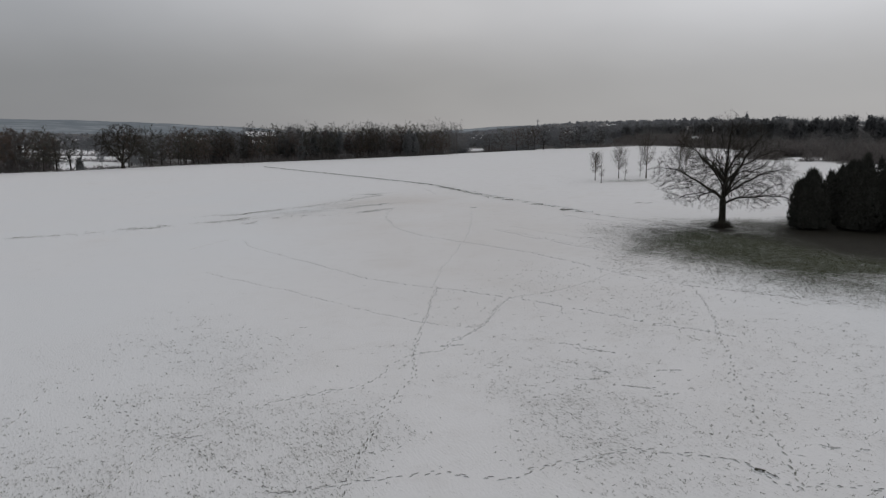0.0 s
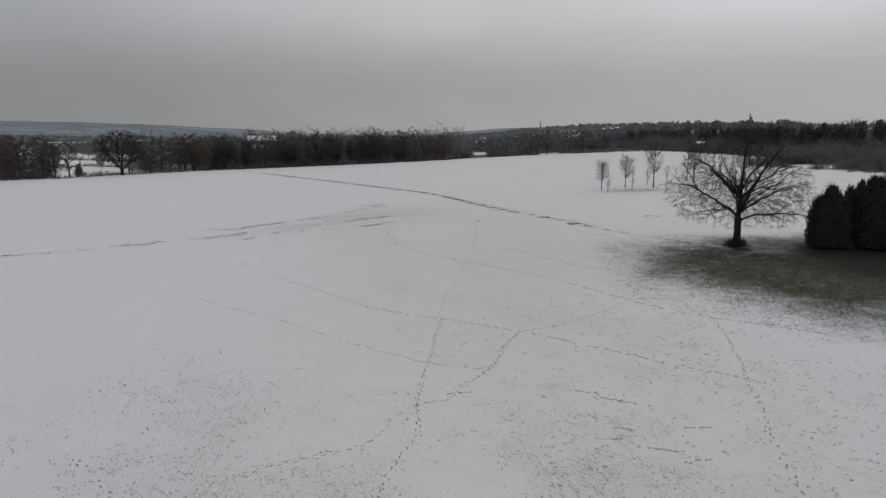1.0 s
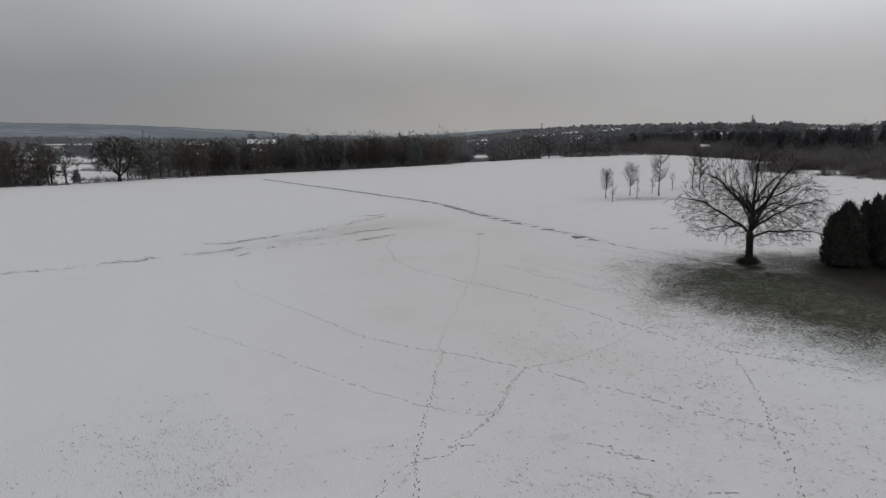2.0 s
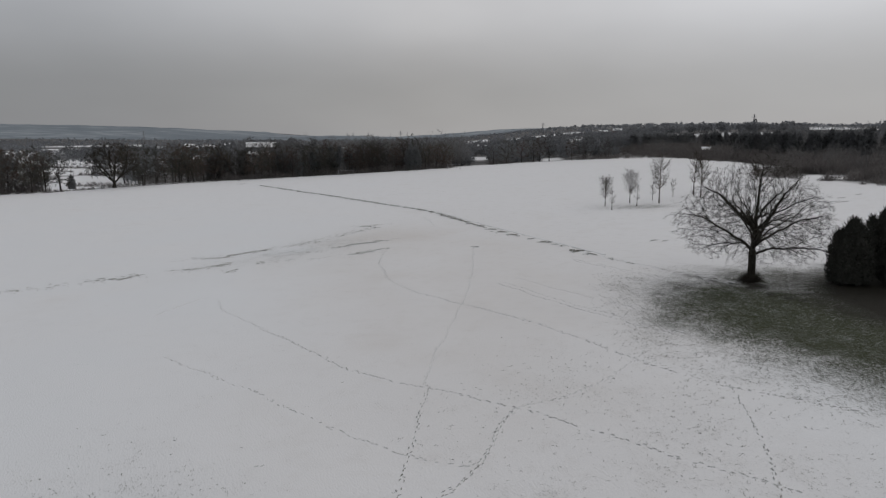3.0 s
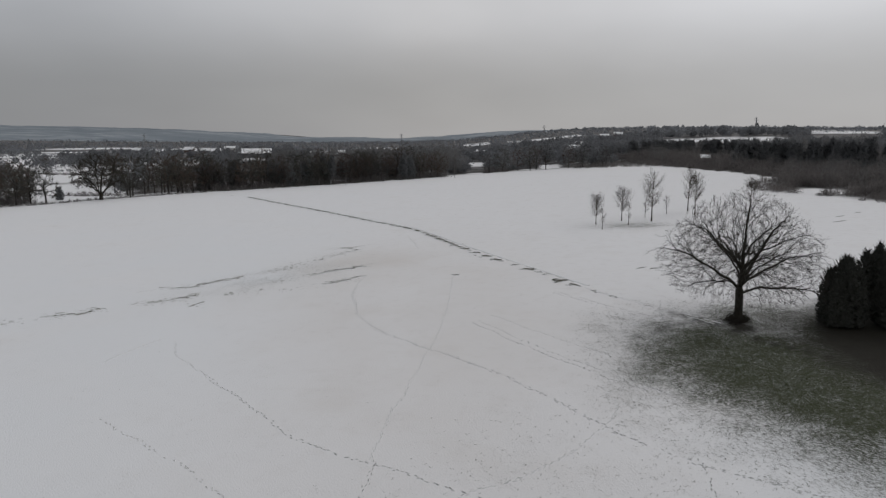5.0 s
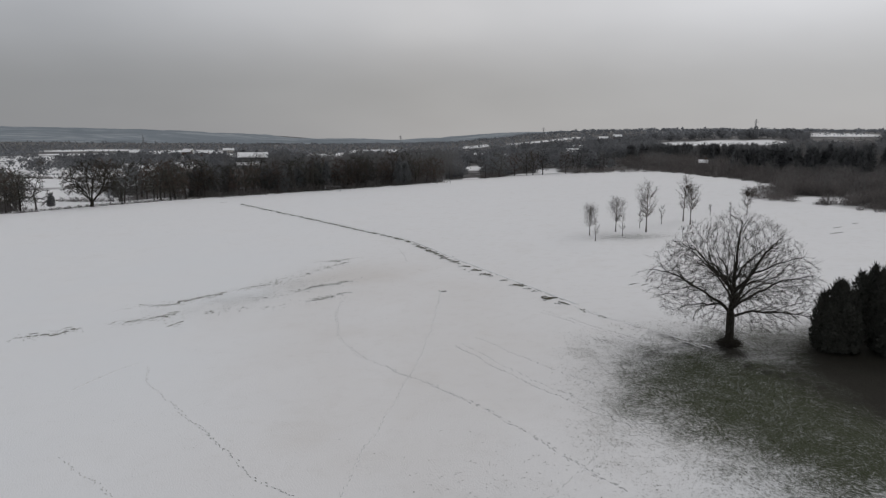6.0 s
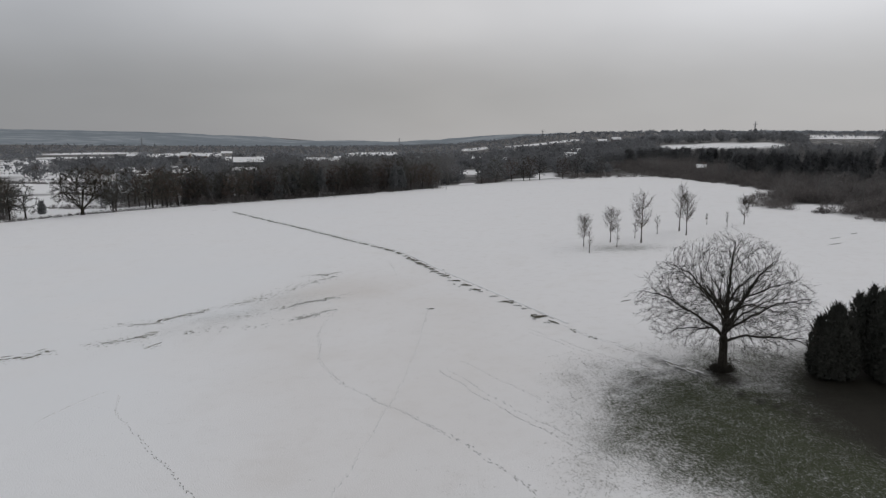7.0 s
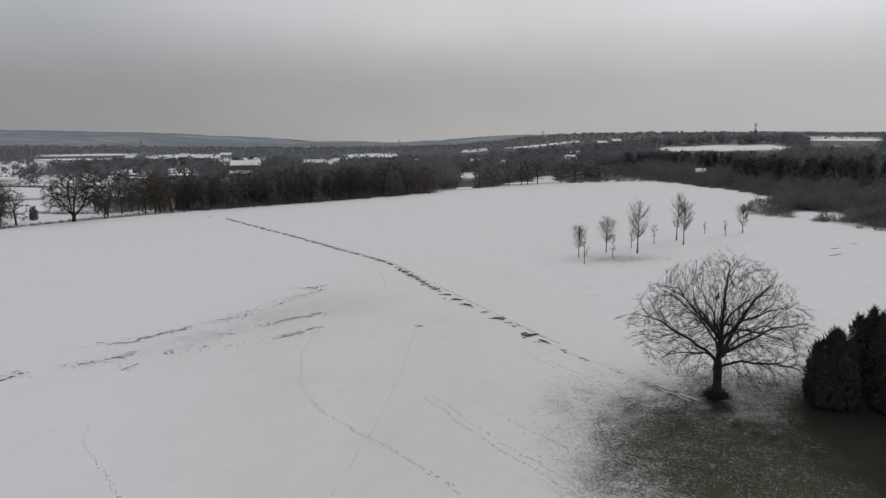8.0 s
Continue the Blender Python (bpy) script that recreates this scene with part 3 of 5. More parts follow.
def build_oak():
    """A tall trunk that forks at four metres, arching crooked limbs, and branches that divide down to fine twigs."""
    rng = np.random.RandomState(11)
    trunk, crown = Shape(), Shape()
    zs = np.array([-0.1, 0.25, 0.6, 1.1, 1.8, 2.6, 3.3, 3.9, 4.4])
    trunk.tube(np.stack([0.04 * np.sin(zs), 0.02 * zs, zs], 1), [0.92, 0.70, 0.58, 0.50, 0.46, 0.45, 0.47, 0.46, 0.30], 12)
    P = [(0.03 * math.sin(z), 0.02 * z, z) for z in np.linspace(0, 4.0, 9)]
    par = [-1] + list(range(8))
    thick = [0.45] * 9
    more = [(k * 137.5 + 20, 4.3 + 4.6 * rng.rand(), rng.uniform(4.5, 8.2), rng.uniform(7.0, 13.2), rng.uniform(0.3, 1.2), rng.uniform(0.10, 0.15)) for k in range(13)]
    for bearing, z0, reach, z1, arch, r0 in OAK_LIMBS + more:
        here = np.array(P)
        prev = int(np.argmin(np.linalg.norm(here - np.array([0, 0, z0]), axis=1) + (np.arange(len(P)) < 6) * 9))
        a0 = radians(bearing)
        start = here[prev]
        n = int(math.hypot(reach, z1 - z0) * 1.1 / 0.4)
        ph = rng.uniform(0, 6.28, 4)
        for k in range(1, n + 1):
            t = k / n
            r, ease = reach * t ** 1.12, min(1.0, 3 * t)
            a = a0 + ease * (0.10 * math.sin(5 * t + ph[0]) + 0.05 * math.sin(13 * t + ph[1]))
            z = start[2] + (z1 - start[2]) * t + arch * math.sin(math.pi * t) + ease * (0.16 * math.sin(9 * t + ph[2]) + 0.09 * math.sin(21 * t + ph[3]))
            q = np.array([start[0] * (1 - t) + r * math.cos(a), start[1] * (1 - t) + r * math.sin(a), z]) + rng.normal(0, 0.035, 3)
            P.append(tuple(q))
            par.append(prev)
            thick.append(r0 * (1 - 0.9 * t) ** 0.85)
            prev = len(P) - 1
    stems = len(P)
    for i in range(10, stems):
        far = math.hypot(P[i][0], P[i][1])
        if thick[i] > 0.22 or far < 0.9 and P[i][2] < 7 or rng.rand() < 0.42:
            continue
        way = unit(np.array(P[i]) - np.array(P[par[i]]))
        out = unit(np.array(P[i]) - np.array([0, 0, 4.0]))
        around = unit(np.cross(way, rng.normal(0, 1, 3)))
        turn = rng.uniform(0.55, 1.1)
        d = unit(way * math.cos(turn) + around * math.sin(turn) + 0.35 * out + np.array([0, 0, 0.12]))
        r0 = min(0.5 * thick[i], 0.046)
        steps = int((1.0 + 16 * thick[i]) * rng.uniform(0.7, 1.3) / 0.34)
        prev, q = i, np.array(P[i])
        for k in range(steps):
            d = unit(d + rng.normal(0, 0.17, 3) + 0.06 * out)
            q = q + d * 0.34
            r = math.hypot(q[0], q[1])
            if r > float(oak_reach(q[2])) or q[2] < oak_floor(r):
                break
            P.append(tuple(q))
            par.append(prev)
            thick.append(r0 * (1 - 0.8 * k / steps))
            prev = len(P) - 1
    pts = []
    while len(pts) < 6200:
        x, y, z = rng.uniform(-11, 11), rng.uniform(-11, 11), rng.uniform(2.8, 16.6)
        r, a = math.hypot(x, y), math.atan2(y, x)
        edge = float(oak_reach(z)) * (1 + 0.07 * math.sin(3 * a + 1) + 0.07 * math.sin(7 * a + z) + 0.06 * math.sin(11 * a - 2 * z)) * rng.uniform(0.86, 1.03)
        if r < edge and z > oak_floor(r) and rng.rand() < 0.55 + 0.45 * r / edge:
            pts.append((x, y, z))
    P2, par2 = grow_more(pts, P, par, 0.30, 1.7, 0.40, 60, rng)
    R = np.minimum(radii(par2, 0.0075, 2.3, 0.42), 0.24)
    R[:len(thick)] = np.maximum(0.012, thick)
    R[len(thick):] = np.minimum(R[len(thick):], 0.02)
    for ch in limbs(P2, par2):
        if len(ch) > 1:
            rad = R[ch].copy()
            rad[0] = min(rad[0], rad[1] * 1.15)
            trunk.tube(P2[ch], rad, 7 if rad[1] > 0.09 else 4 if rad[1] > 0.025 else 3)
    thin = np.where((R < 0.016) & (np.arange(len(R)) > len(thick)))[0]
    o = np.repeat(P2[thin], 3, 0)
    d = unit(np.repeat(unit(P2[thin] - P2[par2[thin]]), 3, 0) + 0.45 * unit(o - np.array([0, 0, 4.0])) + rng.normal(0, 0.4, (len(o), 3)))
    ln = rng.uniform(0.2, 0.7, len(o))
    crown.tris(slivers(o, d, ln, 0.018, rng))
    o2 = o + d * (ln * rng.uniform(0.2, 0.9, len(o)))[:, None]
    d2 = unit(d + rng.normal(0, 0.5, (len(o2), 3)))
    crown.tris(slivers(o2, d2, ln * 0.65, 0.014, rng))
    return trunk, crown


def grow_more(attract, nodes, parents, stride, reach, kill, rounds, rng):
    """As grow(), but from a skeleton that is already branched."""
    A, P, parent = np.array(attract, float), np.array(nodes, float), list(parents)
    best, bd = np.zeros(len(A), int), np.full(len(A), 1e9)
    for s in range(7, len(P), 200):
        D = np.linalg.norm(A[:, None] - P[None, s:s + 200], axis=2)
        j = D.argmin(1)
        m = D[np.arange(len(A)), j]
        c = m < bd
        best, bd = np.where(c, j + s, best), np.where(c, m, bd)
    heart = np.array([0, 0, 3.5])
    for _ in range(rounds):
        alive = bd > kill
        A, best, bd = A[alive], best[alive], bd[alive]
        pa = np.array(parent)
        ahead = unit(P - P[np.maximum(pa, 0)])
        to = unit(A - P[best]) if len(A) else A
        use = (bd < reach) & ((to * ahead[best]).sum(1) > -0.15) if len(A) else np.zeros(0, bool)
        if not use.any():
            break
        idx = best[use]
        acc = np.zeros_like(P)
        np.add.at(acc, idx, to[use])
        grown = np.unique(idx)
        out = unit(P[grown] - heart)
        d = unit(unit(acc[grown]) + 0.6 * ahead[grown] + 0.6 * out + rng.normal(0, 0.2, (len(grown), 3)))
        fresh = P[grown] + d * stride
        base = len(P)
        P = np.vstack([P, fresh])
        parent += grown.tolist()
        nd = np.linalg.norm(A[:, None] - fresh[None], axis=2)
        j = nd.argmin(1)
        m = nd[np.arange(len(A)), j]
        c = m < bd
        best, bd = np.where(c, base + j, best), np.where(c, m, bd)
    return P, np.array(parent)


def at_ground(x, y, turn=0.0, size=1.0, lean=0.0):
    return pose(x, y, float(ground_z(x, y)) - 0.05, lean, 0, turn) @ Matrix.Scale(size, 4)


oak = thing("oak_tree", at_ground(42, 95), "large leafless oak with a broad domed crown in open grass", "tree")
tr, cr = build_oak()
part("trunk", tr.mesh("oak_trunk", M_bark, True), oak, "dark furrowed trunk and spreading limbs")
part("crown", cr.mesh("oak_crown", M_twig_oak), oak, "fine bare twigs")
rng0 = np.random.RandomState(5)
sa = rng0.uniform(0, 6.283, 1500)
sr = 0.5 + np.abs(rng0.normal(0, 0.55, 1500)) * (1 + 0.4 * np.sin(2 * sa + 1) + 0.3 * np.sin(5 * sa))
so = np.stack([np.cos(sa) * sr, np.sin(sa) * sr, np.zeros(1500)], 1)
sw = unit(np.stack([np.cos(sa) * 0.25, np.sin(sa) * 0.25, np.ones(1500)], 1) + rng0.normal(0, 0.3, (1500, 3)))
shoots = Shape()
shoots.tris(slivers(so, sw, rng0.uniform(0.35, 1.5, 1500) * np.clip(1.9 - sr, 0.35, 1.2), 0.035, rng0))
part("basal_growth", shoots.mesh("basal_growth", M_twig_oak), oak, "dark dead growth round the foot")

# ---- evergreens beside the oak ----


def scales(c, normal, size, width, rng, jitter=0.45):
    """Leafy flakes that lie roughly in the surface whose normal is given."""
    n = len(c)
    nrm = unit(normal + rng.normal(0, jitter, (n, 3)))
    u = unit(np.cross(nrm, rng.normal(0, 1, (n, 3))))
    v = np.cross(nrm, u)
    s, w = (np.asarray(size) * np.ones(n))[:, None], (np.asarray(width) * np.ones(n))[:, None]
    return np.stack([c - u * w * 0.5 - v * s * 0.35, c + u * w * 0.5 - v * s * 0.35, c + v * s * 0.65], 1)


def evergreen_meshes(seed, height, radius, flakes, leaf, low=0.3, lobes=7, blunt=2.4, ragged=1.0):
    """A dense evergreen: a trunk, and a crown of overlapping upright lobes covered in flakes, with loose sprays at the edge."""
    rng = np.random.RandomState(seed)
    trunk = Shape()
    trunk.tube([(0, 0, 0), (0.05, 0, height * 0.3), (0, 0.05, height * 0.85)], [radius * 0.11, radius * 0.08, 0.02], 6)
    heads = [(0.0, 0.0, 0.88, 0.66)]
    for k in range(lobes):
        a, far = k * 2.4 + rng.rand(), rng.uniform(0.25, 0.62)
        heads.append((far * math.cos(a), far * math.sin(a), rng.uniform(0.55, 1.0) * (1.12 - 0.3 * far), rng.uniform(0.34, 0.56)))
    T = []
    share = np.array([q[2] * q[3] for q in heads])
    share = (share / share.sum() * flakes).astype(int)
    for (a, b, top, wid), n in zip(heads, share):
        h = rng.rand(n)
        ang = rng.uniform(0, 2 * np.pi, n)
        prof = np.minimum(1, 0.80 + h * 1.2) * (1 - h ** blunt) ** 0.8
        lump = 1 + 0.13 * np.sin(3 * ang + 9 * h + seed) + 0.13 * np.sin(7 * ang - 17 * h + b * 9) + 0.08 * rng.normal(0, 1, n)
        rr = prof * radius * wid * lump * rng.uniform(0.72, 1.0, n)
        z = low + (height * top - low) * h
        out = np.stack([np.cos(ang), np.sin(ang), 0.25 + 0.9 * h ** 3], 1)
        c = np.stack([a * radius + rr * np.cos(ang), b * radius + rr * np.sin(ang), z], 1)
        size = leaf * rng.uniform(0.6, 1.4, n)
        T.append(scales(c, unit(out), size, size * 0.85, rng))
        m = int(n * 0.3 * ragged)
        way = unit(out[:m] * 0.7 + np.array([0, 0, 0.8]) + rng.normal(0, 0.3, (m, 3)))
        T.append(slivers(c[:m], way, size[:m] * (1.3 + 1.2 * (h[:m] > 0.75)), size[:m] * 0.45, rng))
    crown = Shape()
    crown.tris(np.vstack(T))
    return trunk, crown


EVERGREENS = [(53.0, 92.2, 9.3, 2.9, 3, 15000), (61.8, 99.2, 8.4, 3.0, 4, 9000), (58.6, 90.6, 10.6, 3.3, 5, 15000), (66.4, 92.5, 11.0, 4.0, 6, 10000), (63.0, 83.5, 9.0, 3.4, 7, 9000), (70.5, 83.0, 10.0, 4.4, 8, 8000),
              (62.4, 94.6, 10.2, 3.2, 9, 9000), (66.0, 87.4, 9.8, 3.6, 10, 8000), (73.5, 90.5, 10.6, 4.6, 12, 8000), (77.5, 83.0, 10.4, 5.0, 13, 7000), (70.5, 98.0, 9.8, 4.4, 14, 8000)]
for x, y, h, r, sd, n in EVERGREENS:
    ev = thing("evergreen_tree", at_ground(x, y, sd * 57), "dense blackish green evergreen with a blunt ragged top", "tree", "evergreens beside the oak")
    tr, cr = evergreen_meshes(sd, h, r, int(n * 1.5), 0.27, low=0.1 if sd > 5 else 0.35, blunt=3.4)
    part("trunk", tr.mesh("evergreen_trunk", M_bark, True), ev)
    part("crown", cr.mesh("evergreen_crown", M_needle), ev, "blackish green foliage")

# ---- young trees on the far side of the field ----
YOUNG = [(45.4, 174.7, 7.2, 1.9), (44.8, 166.9, 5.0, 0.8), (53.1, 179.0, 8.4, 2.0), (52.7, 172.2, 5.4, 0.8), (60.5, 183.1, 4.8, 0.8), (60.0, 176.8, 12.6, 2.5),
         (67.8, 187.6, 4.8, 0.8), (74.9, 190.9, 12.2, 2.2), (74.2, 184.6, 10.8, 2.0), (85.6, 198.5, 3.2, 0.4), (88.8, 193.2, 4.6, 0.4), (95.0, 196.4, 7.8, 1.7)]


def fan_tree_meshes(seed, height, radius, shoots):
    """A young tree: one straight leader and steep side shoots that narrow to a pointed crown."""
    rg_ = np.random.RandomState(seed)
    trunk = Shape()
    lean = rg_.normal(0, 0.02 * height, 2)
    zs = np.linspace(0, 1, 9)
    stem = np.stack([lean[0] * zs ** 2, lean[1] * zs ** 2, height * zs], 1) + np.vstack([np.zeros((1, 3)), rg_.normal(0, 0.02, (8, 3))])
    thick = 0.035 + 0.0085 * height
    trunk.tube(stem, thick * (1.12 - zs) ** 0.9 * (1 + 0.5 * np.exp(-zs * 25)), 6)
    o_all, d_all, l_all = [], [], []
    for k in range(shoots):
        f = 0.26 + 0.68 * rg_.rand()
        a = rg_.uniform(0, 6.283)
        start = np.array([np.interp(f, zs, stem[:, j]) for j in range(3)])
        belly = math.sin(min(1.0, (f - 0.12) / 0.5) * math.pi / 2) * (1.08 - f) ** 0.75
        ln = radius * 2.4 * belly * rg_.uniform(0.55, 1.2) + 0.25
        out = np.array([math.cos(a), math.sin(a), 0])
        p = [start]
        for q in range(4):
            rise = 0.75 + 0.38 * q
            p.append(p[-1] + unit(out + np.array([0, 0, rise]) + rg_.normal(0, 0.2, 3)) * ln / 4)
        p = np.array(p)
        trunk.tube(p, np.linspace(0.010 + 0.016 * ln / 2, 0.006, 5), 3)
        for q in range(1, 5):
            for _ in range(5):
                o_all.append(p[q] - (p[q] - p[q - 1]) * rg_.rand())
                d_all.append(unit(unit(p[q] - p[q - 1]) + rg_.normal(0, 0.45, 3)))
                l_all.append(ln * rg_.uniform(0.2, 0.5))
    o_, d_, l_ = np.array(o_all), np.array(d_all), np.array(l_all)
    crown = Shape()
    crown.tris(slivers(o_, d_, l_, 0.022, rg_))
    o2 = np.repeat(o_ + d_ * (l_ * 0.5)[:, None], 2, 0)
    d2 = unit(np.repeat(d_, 2, 0) + rg_.normal(0, 0.4, (len(o2), 3)))
    crown.tris(slivers(o2, d2, np.repeat(l_, 2) * 0.55, 0.016, rg_))
    return trunk, crown


for i, (x, y, h, w) in enumerate(YOUNG):
    big = w > 1
    yt = thing("young_tree", at_ground(x, y, i * 73), "slender leafless young tree in snow" if big else "thin leafless sapling in snow", "tree", "young trees on the field")
    tr, cr = fan_tree_meshes(40 + i, h, w, 64 if big else 16)
    part("trunk", tr.mesh("young_trunk", M_young, True), yt)
    part("crown", cr.mesh("young_crown", M_twig), yt)

# ---- woods round the field ----


def placed(shape, x, y, turn, size, tall=1.0):
    """A shape's vertices set on the ground."""
    v, f = shape
    c, s = math.cos(turn), math.sin(turn)
    w = np.empty_like(v)
    w[:, 0] = (v[:, 0] * c - v[:, 1] * s) * size + x
    w[:, 1] = (v[:, 0] * s + v[:, 1] * c) * size + y
    w[:, 2] = v[:, 2] * size * tall + float(ground_z(x, y)) - 0.1
    return w, f


def gather(name, items, mat):
    """One mesh from many placed shapes."""
    verts, faces, n = [], [], 0
    for v, f in items:
        verts.append(v)
        faces.append(f + n)
        n += len(v)
    F = np.vstack(faces)
    V = np.vstack(verts)
    me = bpy.data.meshes.new(name)
    me.vertices.add(len(V))
    me.vertices.foreach_set("co", V.astype(np.float32).ravel())
    me.loops.add(F.size)
    me.loops.foreach_set("vertex_index", F.astype(np.int32).ravel())
    me.polygons.add(len(F))
    me.polygons.foreach_set("loop_start", np.arange(0, F.size, 3, dtype=np.int32))
    me.materials.append(mat)
    me.update()
    me.validate()
    return me


def triangles(shape):
    """A shape's arrays with every face as triangles."""
    v, f = shape.arrays()
    t = []
    for q in f:
        for k in range(1, len(q) - 1):
            t.append((q[0], q[k], q[k + 1]))
    return v, np.array(t)


def bush_shape(seed, height, radius, n, width):
    """A leafless bush: stems fanning from the ground and many twigs."""
    rng = np.random.RandomState(seed)
    ang, out = rng.uniform(0, 2 * np.pi, n), rng.uniform(0, 1, n) ** 0.6
    h = rng.uniform(0.05, 1, n)
    lump = 1 + 0.25 * np.sin(3 * ang + seed) + 0.15 * np.sin(7 * ang)
    c = np.stack([np.cos(ang) * out * radius * lump, np.sin(ang) * out * radius * lump, h * height * np.sqrt(np.clip(1.05 - out ** 2.2, 0.05, 1)) * (0.8 + 0.2 * lump)], 1)
    way = unit(np.stack([np.cos(ang) * out, np.sin(ang) * out, np.full(n, 0.9)], 1) + rng.normal(0, 0.5, (n, 3)))
    s = Shape()
    size = radius * rng.uniform(0.35, 0.8, n)
    s.tris(slivers(c - way * (size * 0.5)[:, None], way, size, width, rng))
    return s


# six leafless woodland trees of about 15 m, used again along the edges
WOOD = []
for i, (h, w, low, dens) in enumerate([(15, 5.2, 2.0, 150), (17, 5.0, 2.6, 160), (13, 5.0, 1.6, 140), (16, 3.8, 2.4, 130), (12, 4.2, 1.4, 130), (18, 5.6, 3.0, 170)]):
    tr, cr = bare_tree_meshes(100 + i, h, w, h * 0.18, low, 0.30, dens, 0.95, 3, 1.25, 0.13, 7, None, twig_sub=1, lift=0.05)
    master = thing("bare_tree", pose(0, 0, -500), "leafless dark woodland tree at the field's edge", "tree", "woodland edge trees")
    part("trunk", tr.mesh("woodland_trunk", M_wood_bark), master)
    part("crown", cr.mesh("woodland_crown", (M_wood_twig, M_wood_twig_green, M_wood_twig_red)[i % 3]), master)
    cv, cf = triangles(cr)
    post = Shape()
    post.tube([(0, 0, 0), (0.1, 0, h * 0.4), (0, 0.1, h * 0.8)], [0.3, 0.2, 0.05], 3)
    WOOD.append((master, h, triangles(post), (cv.reshape(-1, 3, 3)[::3].reshape(-1, 3), np.arange(len(cf[::3]) * 3).reshape(-1, 3))))
PINE = []
for i, (h, w, bl) in enumerate([(15, 3.6, 3.2), (13, 4.2, 3.8), (17, 3.8, 2.6)]):
    tr, cr = evergreen_meshes(200 + i, h, w, 1150, 1.05, low=0.3, lobes=6, blunt=bl, ragged=0.35)
    master = thing("pine_tree", pose(0, 0, -500), "dark evergreen tree among bare woodland", "tree", "woodland evergreens")
    part("trunk", tr.mesh("pine_trunk", M_wood_bark), master)
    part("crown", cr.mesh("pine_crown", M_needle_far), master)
    PINE.append((master, h, triangles(tr), triangles(cr)))
used = set()


def plant(kinds, k, x, y, height, turn):
    master, h = kinds[k][:2]
    m = at_ground(x, y, math.degrees(turn), height / h)
    if (id(kinds), k) in used:
        ob = copy_thing(master, Matrix.Identity(4))
        ob.matrix_basis = m
    else:
        used.add((id(kinds), k))
        master.matrix_basis = m


rng = np.random.RandomState(7)
EDGE_LINE = [(-150, 233), (-132, 241), (-118, 259), (-93, 277), (-47, 303), (-5, 327), (22, 342), (52, 357), (83, 363), (112, 358), (124, 350)]


def along(line, spacing, jitter, off):
    """Points along a plan line, set off to its far side."""
    out = []
    for (x0, y0), (x1, y1) in zip(line[:-1], line[1:]):
        d = math.hypot(x1 - x0, y1 - y0)
        for k in range(max(1, int(d / spacing))):
            f = (k + rng.rand()) / max(1, int(d / spacing))
            nx_, ny_ = -(y1 - y0) / d, (x1 - x0) / d
            o = off + rng.uniform(0, jitter)
            out.append((x0 + (x1 - x0) * f + nx_ * o, y0 + (y1 - y0) * f + ny_ * o))
    return out


# edge trees of the wood between the parkland and the gap
MAIN = [(-84, 283), (-47, 303), (-5, 327), (14, 338)]
for off, sp in ((2.5, 4.6), (8, 4.8), (15, 5.2)):
    for x, y in along(MAIN, sp, 4.0, off):
        if rng.rand() < 0.22:
            plant(PINE, rng.randint(3), x, y, rng.uniform(9, 14), rng.rand() * 6.28)
        else:
            plant(WOOD, rng.randint(6), x, y, rng.uniform(10, 14) + off * 0.28, rng.rand() * 6.28)
# taller dark evergreens that stand out of the wood
for x, y, h in ((-63, 338, 16.5), (-57, 342, 17.5), (-51, 340, 16.5), (-88, 296, 13), (-92, 293, 11), (-95, 300, 12)):
    plant(PINE, rng.randint(3), x, y, h, rng.rand() * 6.28)
plant(PINE, 1, -146, 281, 6.0, 1.0)
plant(WOOD, 1, -111.5, 271, 18, 2.0)
# far left: trees round the edge of the parkland
for x, y, h in ((-139, 243, 14), (-146, 239, 15), (-152, 236, 15), (-160, 238, 16), (-134, 252, 12), (-143, 254, 15), (-156, 252, 16), (-168, 240, 15), (-165, 262, 16), (-150, 268, 14), (-178, 250, 15), (-141, 247, 15), (-149, 246, 16), (-155, 243, 15), (-163, 248, 16), (-137, 248, 13), (-172, 246, 16), (-147, 258, 16), (-159, 258, 17)):
    plant(WOOD, rng.randint(6), x, y, h * 1.08, rng.rand() * 6.28)
for x, y, h in ((-96, 281, 15), (-99, 284, 17), (-93, 285, 14), (-90, 290, 16), (-101, 292, 16), (-104, 280, 12), (-86, 292, 14), (-108, 300, 15), (-94, 279, 11), (-106, 288, 18), (-98, 296, 17), (-112, 292, 14), (-101, 279, 14), (-112, 318, 18), (-132, 332, 19), (-104, 326, 19), (-96, 318, 18), (-147, 330, 21), (-153, 346, 18), (-128, 302, 13), (-122, 291, 12), (-113, 285, 12), (-262, 470, 12), (-292, 522, 12), (-302, 462, 13), (-322, 505, 14), (-247, 384, 13), (-228, 356, 12), (-192, 304, 13), (-178, 284, 13), (-202, 315, 14), (-172, 300, 14), (-162, 285, 12), (-116, 276, 9), (-168, 400, 15)):
    plant(WOOD, rng.randint(6), x, y, h, rng.rand() * 6.28)
# beyond the gap: a thin row with snow between its stems
for x, y in along([(38, 354), (52, 359), (83, 366), (106, 362)], 5.4, 9, 3):
    plant(WOOD, rng.choice([0, 1, 3, 5]), x, y, rng.uniform(11, 15), rng.rand() * 6.28)
